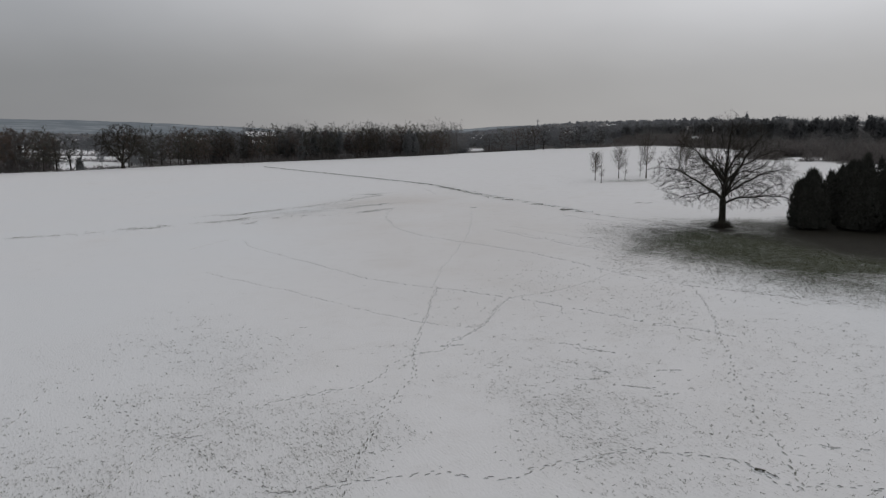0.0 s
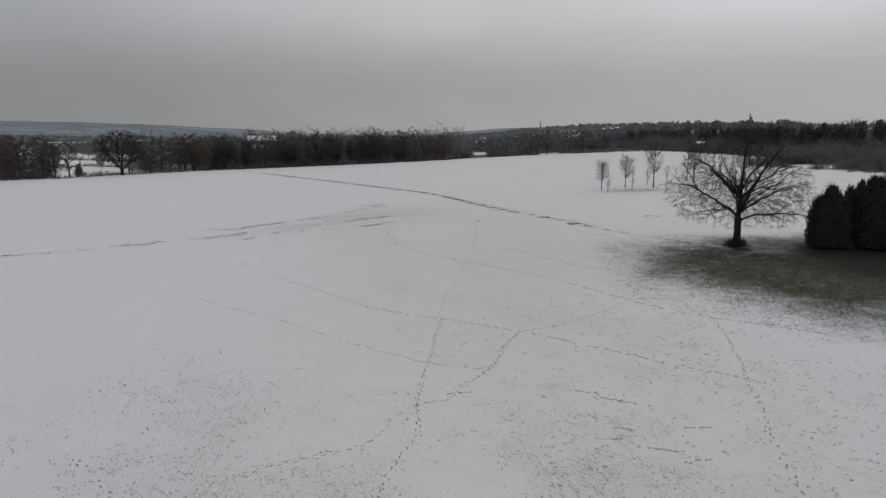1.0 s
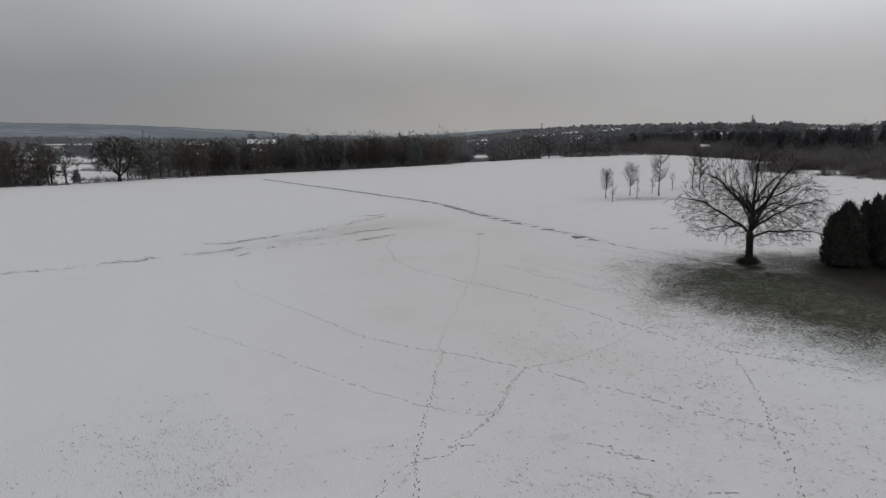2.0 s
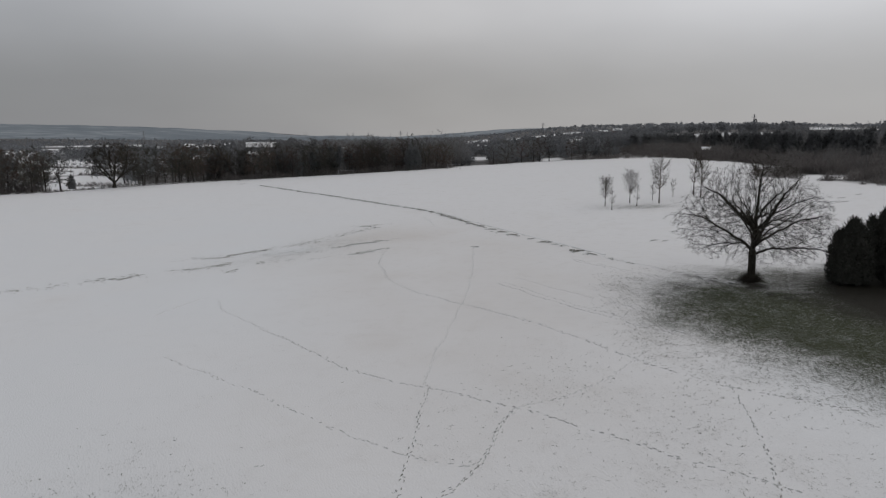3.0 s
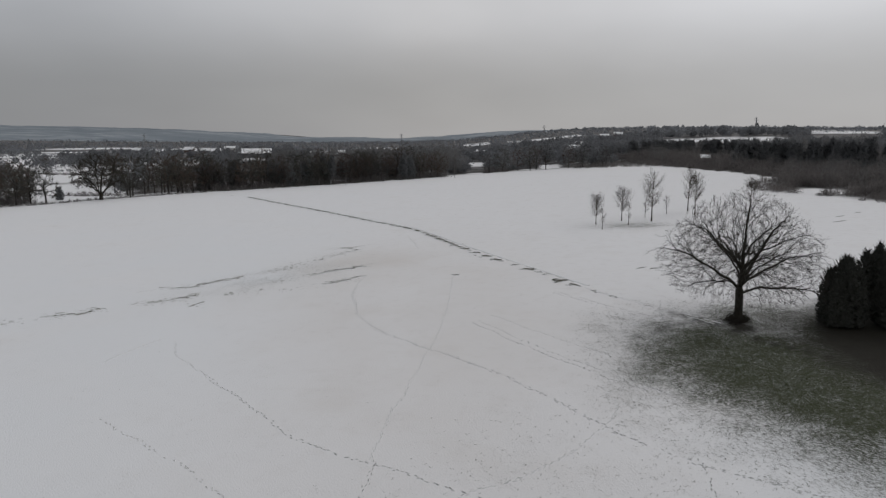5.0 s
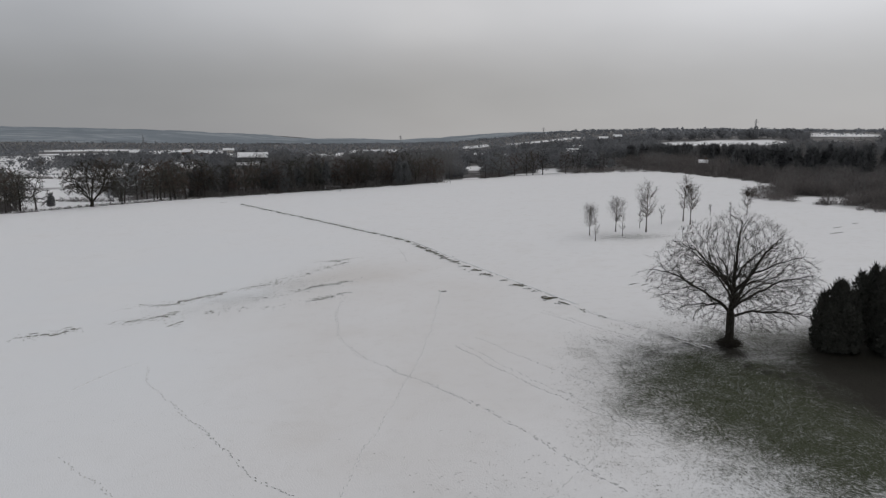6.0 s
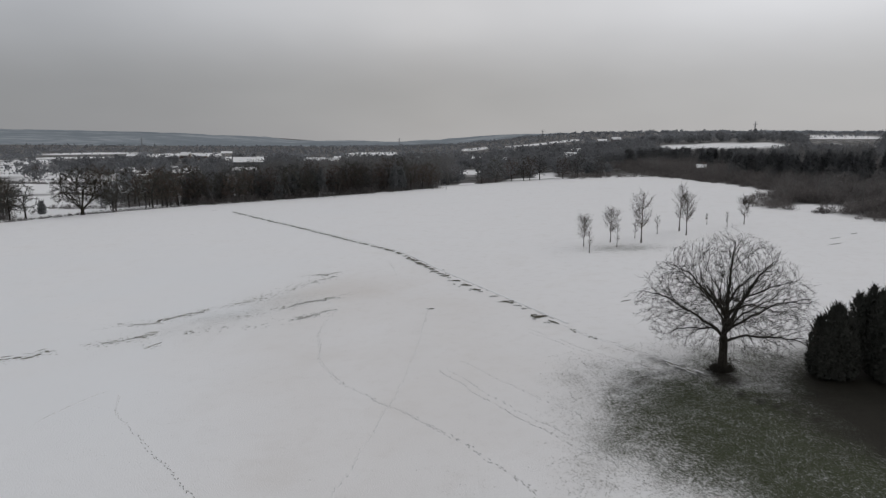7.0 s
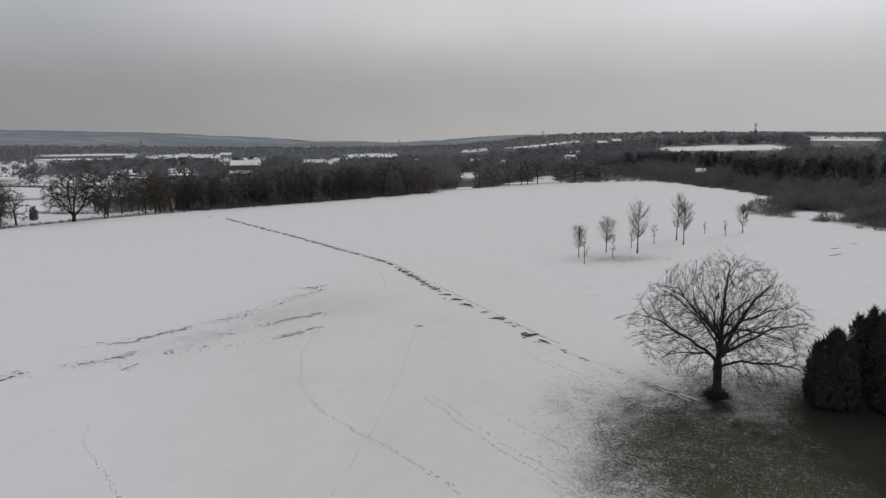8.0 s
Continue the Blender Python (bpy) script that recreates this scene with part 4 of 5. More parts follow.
# the dark evergreen belt in the east
for x0, y0, x1, y1, n, h in ((152, 472, 206, 452, 44, 11), (176, 412, 204, 396, 26, 12), (162, 336, 184, 324, 22, 13.5), (178, 322, 201, 306, 22, 13.5), (196, 298, 214, 285, 16, 14.5), (224, 290, 262, 262, 16, 15)):
    for k in range(n):
        f = (k + rng.rand()) / n
        plant(PINE, rng.randint(3), x0 + (x1 - x0) * f + rng.normal(0, 1.5), y0 + (y1 - y0) * f + rng.uniform(0, 14), h * rng.uniform(0.93, 1.05), rng.rand() * 6.28)

# the wood's depth, and the woods behind it
deep = []
for _ in range(125):
    x = rng.uniform(-85, 20)
    y = np.interp(x, EDGE_X, EDGE_Y) + rng.uniform(22, 85)
    k = WOOD[rng.randint(6)]
    s = rng.uniform(16, 21) / k[1]
    a = rng.rand() * 6.28
    deep += [placed(k[3], x, y, a, s), placed(k[2], x, y, a, s)]
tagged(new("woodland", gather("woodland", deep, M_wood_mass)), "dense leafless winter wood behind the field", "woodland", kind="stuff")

# scrub under the trees and over the eastern slope
BUSH = [triangles(bush_shape(300 + i, 3.0, 2.6, 125, 0.15)) for i in range(5)]
scrub = []
for off in (0.5, 3, 6, 10, 15, 22, 30):
    for x, y in along(MAIN, 2.6, 3, off):
        scrub.append(placed(BUSH[rng.randint(5)], x, y, rng.rand() * 6.28, rng.uniform(0.5, 1.2), rng.uniform(0.7, 1.3)))
for x, y in along([(-160, 226), (-132, 241), (-118, 258), (-93, 277), (-84, 283)], 0.9, 1.5, 0.3):
    scrub.append(placed(BUSH[rng.randint(5)], x, y, rng.rand() * 6.28, rng.uniform(0.2, 0.42)))
for line in ([(-345, 485), (-262, 462), (-196, 438), (-130, 398)], [(-200, 388), (-165, 372), (-122, 348)], [(-300, 620), (-200, 560), (-120, 540)], [(-168, 318), (-140, 312), (-112, 318)]):
    for x, y in along(line, 1.8, 1.5, 0):
        scrub.append(placed(BUSH[rng.randint(5)], x, y, rng.rand() * 6.28, rng.uniform(0.45, 0.85)))
for x, y in along([(-150, 233), (-136, 241)], 2.5, 8, 1):
    scrub.append(placed(BUSH[rng.randint(5)], x, y, rng.rand() * 6.28, rng.uniform(0.8, 1.5)))
for x, y in along([(84, 363), (112, 358), (124, 351), (131, 334), (136, 309), (140, 292), (140, 271)], 2.2, 7, 1):
    scrub.append(placed(BUSH[rng.randint(5)], x, y, rng.rand() * 6.28, rng.uniform(0.5, 1.1)))
for _ in range(2300):
    y = rng.uniform(140, 460)
    xe = np.interp(y, [p[1] for p in EAST[::-1]], [p[0] for p in EAST[::-1]])
    x = xe + rng.uniform(0, 1) ** 1.4 * 190 + 1
    if (x - xe) < 4 and rng.rand() < 0.3:
        continue
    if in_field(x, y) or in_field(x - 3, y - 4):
        continue
    big = min(1.35, 0.5 + (x - xe) / 22)
    scrub.append(placed(BUSH[rng.randint(5)], x, y, rng.rand() * 6.28, rng.uniform(0.7, 1.35) * big, rng.uniform(0.8, 1.3)))
for x, y in along([(-98, 284), (-86, 288)], 1.3, 9, 1):
    scrub.append(placed(BUSH[rng.randint(5)], x, y, rng.rand() * 6.28, rng.uniform(0.6, 1.5), rng.uniform(0.8, 1.5)))
for x, y in along([(-185, 236), (-160, 238), (-138, 246)], 1.2, 8, 1):
    scrub.append(placed(BUSH[rng.randint(5)], x, y, rng.rand() * 6.28, rng.uniform(0.8, 1.7), rng.uniform(0.9, 1.6)))
for x, y in along([(36, 358), (52, 364)], 1.5, 8, 3) + along([(88, 372), (108, 368)], 1.5, 10, 4):
    scrub.append(placed(BUSH[rng.randint(5)], x, y, rng.rand() * 6.28, rng.uniform(0.4, 1.2), rng.uniform(0.8, 1.4)))
tagged(new("scrub", gather("scrub", scrub, M_scrub)), "brown leafless scrub and brambles along the field's edge", "scrub", kind="stuff")
east = []
for _ in range(330):
    y = rng.uniform(165, 470)
    xe = np.interp(y, [p[1] for p in EAST[::-1]], [p[0] for p in EAST[::-1]])
    x = xe + rng.uniform(10, 150)
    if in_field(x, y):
        continue
    k = WOOD[rng.randint(6)]
    s = rng.uniform(5.5, 11) / k[1] * (1.3 if x - xe > 60 else 1.0)
    a = rng.rand() * 6.28
    east += [placed(k[3], x, y, a, s), placed(k[2], x, y, a, s)]
for _ in range(70):
    x, y = rng.uniform(205, 330), rng.uniform(285, 390)
    k = WOOD[rng.randint(6)]
    s = rng.uniform(15, 19) / k[1]
    a = rng.rand() * 6.28
    east += [placed(k[3], x, y, a, s), placed(k[2], x, y, a, s)]
tagged(new("woodland", gather("woodland_east", east, M_wood_mass)), "leafless wood on the slope beyond the field", "woodland", kind="stuff")

# the old tree with two low limbs at the parkland's edge
def build_park_tree():
    """A spreading tree that forks low into two strong stems."""
    rg_ = np.random.RandomState(61)
    pts = []
    while len(pts) < 1500:
        p = rg_.uniform(-1, 1, 3)
        h = (p[2] + 1) / 2
        r = math.hypot(p[0], p[1])
        prof = math.sqrt(max(0.0, 1 - (abs(h - 0.4) / 0.6) ** 2)) * (1 + 0.12 * math.sin(4 * math.atan2(p[1], p[0])))
        if 0.35 * prof < r < prof:
            pts.append((p[0] * 9.0, p[1] * 7.5, 4.5 + 12.5 * h))
    P, par = [(0, 0, 0), (0.05, 0, 0.5), (0.1, 0, 1.0), (0.1, 0, 1.3), (0.12, 0, 1.5), (0.15, 0, 1.7), (0.15, 0, 1.9)], [-1, 0, 1, 2, 3, 4, 5]

    def limb(start, path):
        prev = start
        for q in path:
            a, c_ = np.array(P[prev]), np.array(q, float)
            n = max(1, int(np.linalg.norm(c_ - a) / 0.7))
            for k in range(1, n + 1):
                P.append(tuple(a + (c_ - a) * k / n + rg_.normal(0, 0.07, 3)))
                par.append(prev)
                prev = len(P) - 1

    limb(6, [(-0.8, 0, 3.4), (-1.6, 0.3, 5.2), (-3.4, 0.5, 7.4), (-5.6, 0.8, 9.0), (-7.6, 0.6, 9.6)])
    limb(6, [(1.6, 0, 3.6), (3.2, 0.2, 5.6), (4.4, 0.4, 8.2), (5.2, 0.4, 11.5), (5.6, 0.4, 14.5)])
    limb(6, [(-0.5, -0.3, 4.0), (-0.6, -0.6, 6.8), (-1.0, -0.8, 10.0), (-0.6, -1.0, 13.5)])
    limb(6, [(0.2, 1.0, 4.0), (0.6, 2.6, 7.0), (1.2, 4.2, 10.0)])
    limb(6, [(0.4, -1.2, 4.0), (0.8, -3.0, 6.8), (1.0, -4.6, 9.4)])
    limb(6, [(-1.6, -0.8, 4.0), (-3.6, -2.0, 6.6), (-5.0, -3.0, 8.6)])
    limb(6, [(2.6, -0.5, 4.4), (5.0, -1.0, 6.6), (7.4, -1.2, 7.6)])
    P2, par2 = grow_more(pts, P, par, 0.5, 4.0, 0.8, 60, rg_)
    R = radii(par2, 0.03, 2.2, 0.8)
    R[:7] = 0.62 + 0.4 * np.exp(-P2[:7, 2] / 0.6)
    R[7:] = np.minimum(R[7:], 0.42)
    trunk, crown = Shape(), Shape()
    for ch in limbs(P2, par2):
        if len(ch) > 1:
            trunk.tube(P2[ch], R[ch], 6 if R[ch[1]] > 0.1 else 3)
    thin = np.where((R < 0.07) & (par2 >= 0))[0]
    o_ = np.repeat(P2[thin], 9, 0)
    d_ = unit(np.repeat(unit(P2[thin] - P2[par2[thin]]), 9, 0) + rg_.normal(0, 0.55, (len(o_), 3)))
    crown.tris(slivers(o_, d_, rg_.uniform(0.5, 1.6, len(o_)), 0.06, rg_))
    return trunk, crown


tr, cr = build_park_tree()
park_tree = thing("bare_tree", at_ground(-117.5, 258.2, 25), "spreading leafless tree forked low at the parkland's edge", "tree")
part("trunk", tr.mesh("park_trunk", M_bark), park_tree)
part("crown", cr.mesh("park_crown", M_twig_oak), park_tree)
tr, cr = bare_tree_meshes(62, 9.0, 4.0, 1.5, 3.0, 0.25, 130, 0.7, 5, 1.1, 0.06, 4, None)
lean_tree = thing("bare_tree", at_ground(-109.5, 264.5, 200, 1.0, 12), "small leaning leafless tree at the parkland's edge", "tree")
part("trunk", tr.mesh("lean_trunk", M_wood_bark), lean_tree)
part("crown", cr.mesh("lean_crown", M_wood_twig), lean_tree)

# ---- the valley: fields, hedgerows, copses, far woods ----


def far_tree_shape(seed, n=75, evergreen=False, fine_=1.0):
    """A tree far off, one metre high: a stem and a ragged crown of twig flakes in two or three lobes."""
    rg = np.random.RandomState(seed)
    s = Shape()
    s.tube([(0, 0, 0), (0, 0, 0.55)], [0.03, 0.012], 3)
    T = []
    for k in range(1 if evergreen else 3):
        m = n if evergreen else n // 3
        d = unit(rg.normal(0, 1, (m, 3)))
        wide, tall = (0.22, 0.46) if evergreen else (rg.uniform(0.26, 0.36), rg.uniform(0.26, 0.36))
        mid_ = np.array([0, 0, 0.5]) if evergreen else np.array([rg.normal(0, 0.16), rg.normal(0, 0.16), rg.uniform(0.42, 0.64)])
        c = d * np.array([wide, wide, tall]) * (1 + 0.13 * rg.normal(0, 1, (m, 1))) + mid_
        c[:, 2] = np.clip(c[:, 2], 0.1, 1.0)
        size = rg.uniform(0.12, 0.27, m) * fine_
        T.append(scales(c, d, size, size * 0.8, rg, 0.5))
    s.tris(np.vstack(T))
    return triangles(s)


FAR = [far_tree_shape(400 + i) for i in range(8)]
FAR_EVER = [far_tree_shape(420 + i, 70, True) for i in range(3)]
FAR_FINE = [far_tree_shape(440 + i, 240, False, 0.5) for i in range(6)]
valley = []


def far_tree(x, y, h, kinds=FAR):
    h = h * (1 - 0.42 * float(step(y, 700, 1100)))
    kinds = FAR_FINE if kinds is FAR and y < 560 else kinds
    valley.append(placed(kinds[rng.randint(len(kinds))], x, y, rng.rand() * 6.28, h, rng.uniform(0.8, 1.15)))


n_far = 12500
vy = 400 * (2300 / 400) ** (rng.rand(n_far) ** 0.85)
vx = rng.uniform(-0.82, 0.82, n_far) * vy
ok = vy > np.interp(vx, EDGE_X, EDGE_Y) + np.where(vx < -90, 60, 45)
ok &= ~((vx > 120) & (vy < 480))
ok &= ~((np.abs((vx - 10) / (vy - 29) + 0.288) < 0.034) & (vy < 500))
ok &= value_noise(vx, vy, 120, 21) + 0.5 * value_noise(vx, vy, 35, 22) > -0.8
for f in (1.0, 1.08, 1.17, 1.28, 1.4):  # the fields, and the camera's sight lines to them, stay open
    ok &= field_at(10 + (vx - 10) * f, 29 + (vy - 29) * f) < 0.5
for x, y in zip(vx[ok], vy[ok]):
    far_tree(x, y, rng.uniform(5, 10) if rng.rand() < 0.6 else rng.uniform(9, 14), FAR_EVER if rng.rand() < 0.08 else FAR)
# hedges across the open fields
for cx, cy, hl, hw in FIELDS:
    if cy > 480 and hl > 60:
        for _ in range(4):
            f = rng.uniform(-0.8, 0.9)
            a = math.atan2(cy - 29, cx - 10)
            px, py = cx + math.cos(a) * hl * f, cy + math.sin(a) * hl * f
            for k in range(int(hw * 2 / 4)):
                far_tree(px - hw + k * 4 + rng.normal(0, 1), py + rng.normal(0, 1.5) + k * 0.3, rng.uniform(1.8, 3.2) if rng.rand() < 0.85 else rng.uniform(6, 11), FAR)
# single trees in the parkland below the field's corner
for x, y, h in ((-262, 468, 12), (-290, 545, 11), (-322, 560, 12), (-238, 520, 9), (-205, 430, 8), (-196, 405, 7), (-176, 362, 6), (-152, 340, 9), (-138, 322, 10), (-130, 300, 8), (-150, 370, 14), (-165, 392, 15), (-185, 440, 15), (-140, 352, 13)):
    far_tree(x, y, h, FAR)
# trees beyond 900 m get the colour with more haze in it
hazed = [v for v in valley if v[0][0, 1] > 900]
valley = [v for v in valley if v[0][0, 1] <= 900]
tagged(new("valley_trees", gather("ridge_trees", hazed, M_hazed)), "leafless woods and hedges on distant slopes, pale with haze", "trees", kind="stuff")
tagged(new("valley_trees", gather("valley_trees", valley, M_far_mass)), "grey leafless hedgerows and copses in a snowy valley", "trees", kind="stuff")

# far wooded hills; the bluish haze of distance is painted into their colour
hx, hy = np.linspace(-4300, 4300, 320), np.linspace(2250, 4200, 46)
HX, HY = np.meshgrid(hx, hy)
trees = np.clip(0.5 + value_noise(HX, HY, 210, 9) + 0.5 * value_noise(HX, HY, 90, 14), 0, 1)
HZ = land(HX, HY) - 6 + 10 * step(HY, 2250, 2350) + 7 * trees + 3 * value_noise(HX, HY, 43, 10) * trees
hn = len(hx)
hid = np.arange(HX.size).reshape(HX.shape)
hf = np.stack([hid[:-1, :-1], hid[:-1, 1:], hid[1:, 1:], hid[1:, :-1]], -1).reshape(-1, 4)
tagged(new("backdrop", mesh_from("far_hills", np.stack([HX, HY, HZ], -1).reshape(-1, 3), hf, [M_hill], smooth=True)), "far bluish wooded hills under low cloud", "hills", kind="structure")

# ---- marks in the snow ----


def smooth_line(pts, spacing):
    """A curve through plan points, as evenly spaced points with their directions."""
    P = np.array([pts[0]] + list(pts) + [pts[-1]], float)
    out = []
    for i in range(1, len(P) - 2):
        p0, p1, p2, p3 = P[i - 1], P[i], P[i + 1], P[i + 2]
        for t in np.linspace(0, 1, 24, endpoint=False):
            out.append(0.5 * (2 * p1 + (p2 - p0) * t + (2 * p0 - 5 * p1 + 4 * p2 - p3) * t * t + (3 * p1 - p0 - 3 * p2 + p3) * t ** 3))
    out.append(P[-2])
    out = np.array(out)
    d = np.concatenate([[0], np.cumsum(np.linalg.norm(np.diff(out, axis=0), axis=1))])
    s = np.arange(0, d[-1], spacing)
    xy = np.stack([np.interp(s, d, out[:, 0]), np.interp(s, d, out[:, 1])], 1)
    ways = np.gradient(xy, axis=0)
    return xy, ways / (np.linalg.norm(ways, axis=1)[:, None] + 1e-9)


def hollow(x, y, ang, ln, wd, rim, lift, rg, corners=9):
    """A trodden or bare hollow: an uneven dark floor inside a low lip of pushed-up snow. Vertices, faces, material of each face."""
    a = np.linspace(0, 2 * np.pi, corners, endpoint=False)
    wob = 1 + 0.22 * rg.normal(0, 1, corners)
    c, s = math.cos(ang), math.sin(ang)
    rings = []
    for k, dz in ((0.0, 0.0), (0.8, 0.0), (1.0, rim), (1.35, rim * 0.5), (1.75, -0.02)):
        add = 0 if k <= 1 else (k - 1) * min(0.12, wd)
        u, v = np.cos(a) * (ln * min(k, 1) * wob + add), np.sin(a) * (wd * min(k, 1) * wob + add)
        px, py = x + u * c - v * s, y + u * s + v * c
        rings.append(np.stack([px, py, ground_z(px, py) + lift + dz], 1))
    verts = np.vstack([rings[0][:1]] + rings[1:])
    faces, mats = [], []
    for q in range(corners):
        q2 = (q + 1) % corners
        faces.append((0, 1 + q, 1 + q2))
        mats.append(0)
        for r in range(3):
            i0, i1 = 1 + r * corners, 1 + (r + 1) * corners
            faces.append((i0 + q, i1 + q, i1 + q2, i0 + q2))
            mats.append(0 if r == 0 else 1)
    return verts, faces, mats


def hollows_object(name, items, floor_mat, label, category, kind="stuff", parent=None):
    verts, faces, mats, n = [], [], [], 0
    for v, f, m in items:
        verts.append(v)
        faces += [tuple(i + n for i in q) for q in f]
        mats += m
        n += len(v)
    ob = new(name, mesh_from(name, np.vstack(verts), faces, [floor_mat, M_snow], mats))
    if parent:
        ob.parent = parent
        return ob
    return tagged(ob, label, category, kind=kind)


def footprints(pts, stride=0.36, gap=0.07, size=1.0, lanes=(0.0,), miss=0.12, seed=0, floor=None):
    """A line of footprints, left and right in turn."""
    rg = np.random.RandomState(900 + seed)
    items = []
    xy, ways = smooth_line(pts, stride)
    for lane in lanes:
        for k in range(len(xy)):
            if rg.rand() < miss:
                continue
            w = ways[k]
            side = np.array([-w[1], w[0]])
            wander = 0.10 * math.sin(k * 0.31 + seed) + 0.16 * math.sin(k * 0.083 + 2 * seed) + rg.normal(0, 0.05)
            p = xy[k] + side * (lane + gap * (1 if k % 2 else -1) + wander) + w * rg.normal(0, 0.09)
            items.append(hollow(p[0], p[1], math.atan2(w[1], w[0]) + rg.normal(0, 0.2), 0.14 * min(size, 1.1) * rg.uniform(0.7, 1.25), 0.034 * min(size, 1.15) * rg.uniform(0.75, 1.2), 0.015, 0.012, rg, 7))
    hollows_object("footprint_trail", items, floor or (M_print if pts[-1][1] < 48 else M_faint), "line of footprints trodden through thin snow to the grass", "footprints")


footprints([(-0.5, 63.5), (-1.4, 52.6), (-2.2, 46.8), (-2.4, 42.1), (-3.3, 38.8), (-4.4, 34.3), (-4.8, 30.2), (-5.2, 27.5)], seed=1, size=1.1)
footprints([(8.3, 125.1), (6.6, 109.7), (5.1, 93.9), (3.4, 86.5), (1.7, 77.6), (0.2, 69), (-0.5, 63.5)], seed=2, size=1.25)
footprints([(-0.5, 45.8), (-2.2, 45.2), (-3.8, 43.6), (-5.0, 40.8), (-7.5, 39.4), (-10.1, 38.3), (-12.3, 36.5), (-13.5, 34.3), (-14.5, 32.7), (-14.9, 29.9), (-15.4, 27)], seed=3, stride=0.36)
footprints([(-7.5, 29.2), (-4.8, 29.7), (-3.0, 29.9), (-1.0, 30.4), (1.8, 29.7), (3.4, 30.5), (4.5, 30.9), (6.0, 31.1), (7.5, 31.7), (9.6, 31.0), (11.7, 30.6), (12.6, 29.4)], seed=4, stride=0.33, gap=0.08, size=1.1, miss=0.05)
footprints([(12.6, 29.4), (13.2, 28.4), (15.4, 28.2), (17.5, 27.7), (20, 27.3)], seed=5, stride=0.36)
footprints([(23.4, 63.0), (22.0, 56.5), (21.2, 53.8), (19.6, 49), (18.2, 44.3), (16.7, 40.2), (15.8, 36.5), (14.9, 33.2), (14.3, 30.3), (13.5, 27.4)], seed=6, stride=0.48, size=1.25)
footprints([(-20.6, 39.9), (-17.1, 36.9), (-15.1, 34.8), (-13.5, 34.3), (-11.2, 32.2), (-9.3, 30.5), (-7.6, 29.1)], seed=7, miss=0.25)
footprints([(5.6, 58.4), (3.8, 53.4), (1.9, 49.4), (0.4, 47.9), (-0.4, 45.9)], seed=8, size=1.15)
footprints([(-7.3, 122.9), (-7.9, 116), (-7.5, 111.0), (-5.2, 101.1), (-1.0, 93.7), (3.8, 87.7), (8.9, 81.8), (13.2, 75.8), (17.5, 68.8), (19.0, 66.1), (23.0, 61.2), (30, 56)], seed=9, size=1.25, lanes=(0.0, 0.22), stride=0.42, miss=0.35, floor=M_trod)
footprints([(9.5, 98), (14.5, 89), (20, 80.5), (25, 73)], seed=10, size=1.2, lanes=(-0.5, 0.5), miss=0.35, floor=M_trod)
footprints([(12.0, 101), (17.5, 92), (23, 84)], seed=11, size=1.2, miss=0.4)
footprints([(-20.9, 84.4), (-13.3, 75.1), (-6.9, 67.6), (-0.6, 63.3), (6.5, 58.4), (14, 52), (20.6, 46.5)], seed=12, size=1.2, miss=0.2)
footprints([(-26.5, 93), (-24.2, 88), (-20.9, 84.4)], seed=13, size=1.3)
footprints([(-31.4, 86.5), (-30.5, 90.4), (-28.2, 94.6)], seed=14, size=1.3)
footprints([(-24.5, 72.3), (-15.4, 64.4), (-9.9, 59.3), (-1.8, 52.6)], seed=15, size=1.2, miss=0.2)
footprints([(-1.8, 52.6), (2.6, 50.9), (4.4, 55.5), (6.5, 59.1), (10.9, 61.2), (16.7, 66.3), (19.4, 69.9), (21.5, 75)], seed=16, size=1.2)
footprints([(2.6, 50.9), (1.2, 48.6), (0.4, 47.9)], seed=17)
footprints([(1.5, 150), (0.6, 158), (-0.6, 165)], seed=18, size=1.5)
footprints([(26, 60), (31, 55.5), (37, 51.5)], seed=19, size=1.2, miss=0.35)
footprints([(-24, 41), (-22.6, 36), (-21.8, 31), (-21.5, 27)], seed=20, miss=0.3)
footprints([(28.5, 112.6), (31.5, 107), (35, 101.5), (39.8, 96.2)], seed=21, size=1.4, lanes=(-0.3, 0.3), stride=0.42, miss=0.35)
footprints([(22.5, 112), (27, 104.5), (31.5, 98.5), (37, 95)], seed=22, size=1.3, lanes=(-0.5, 0.5), miss=0.4)

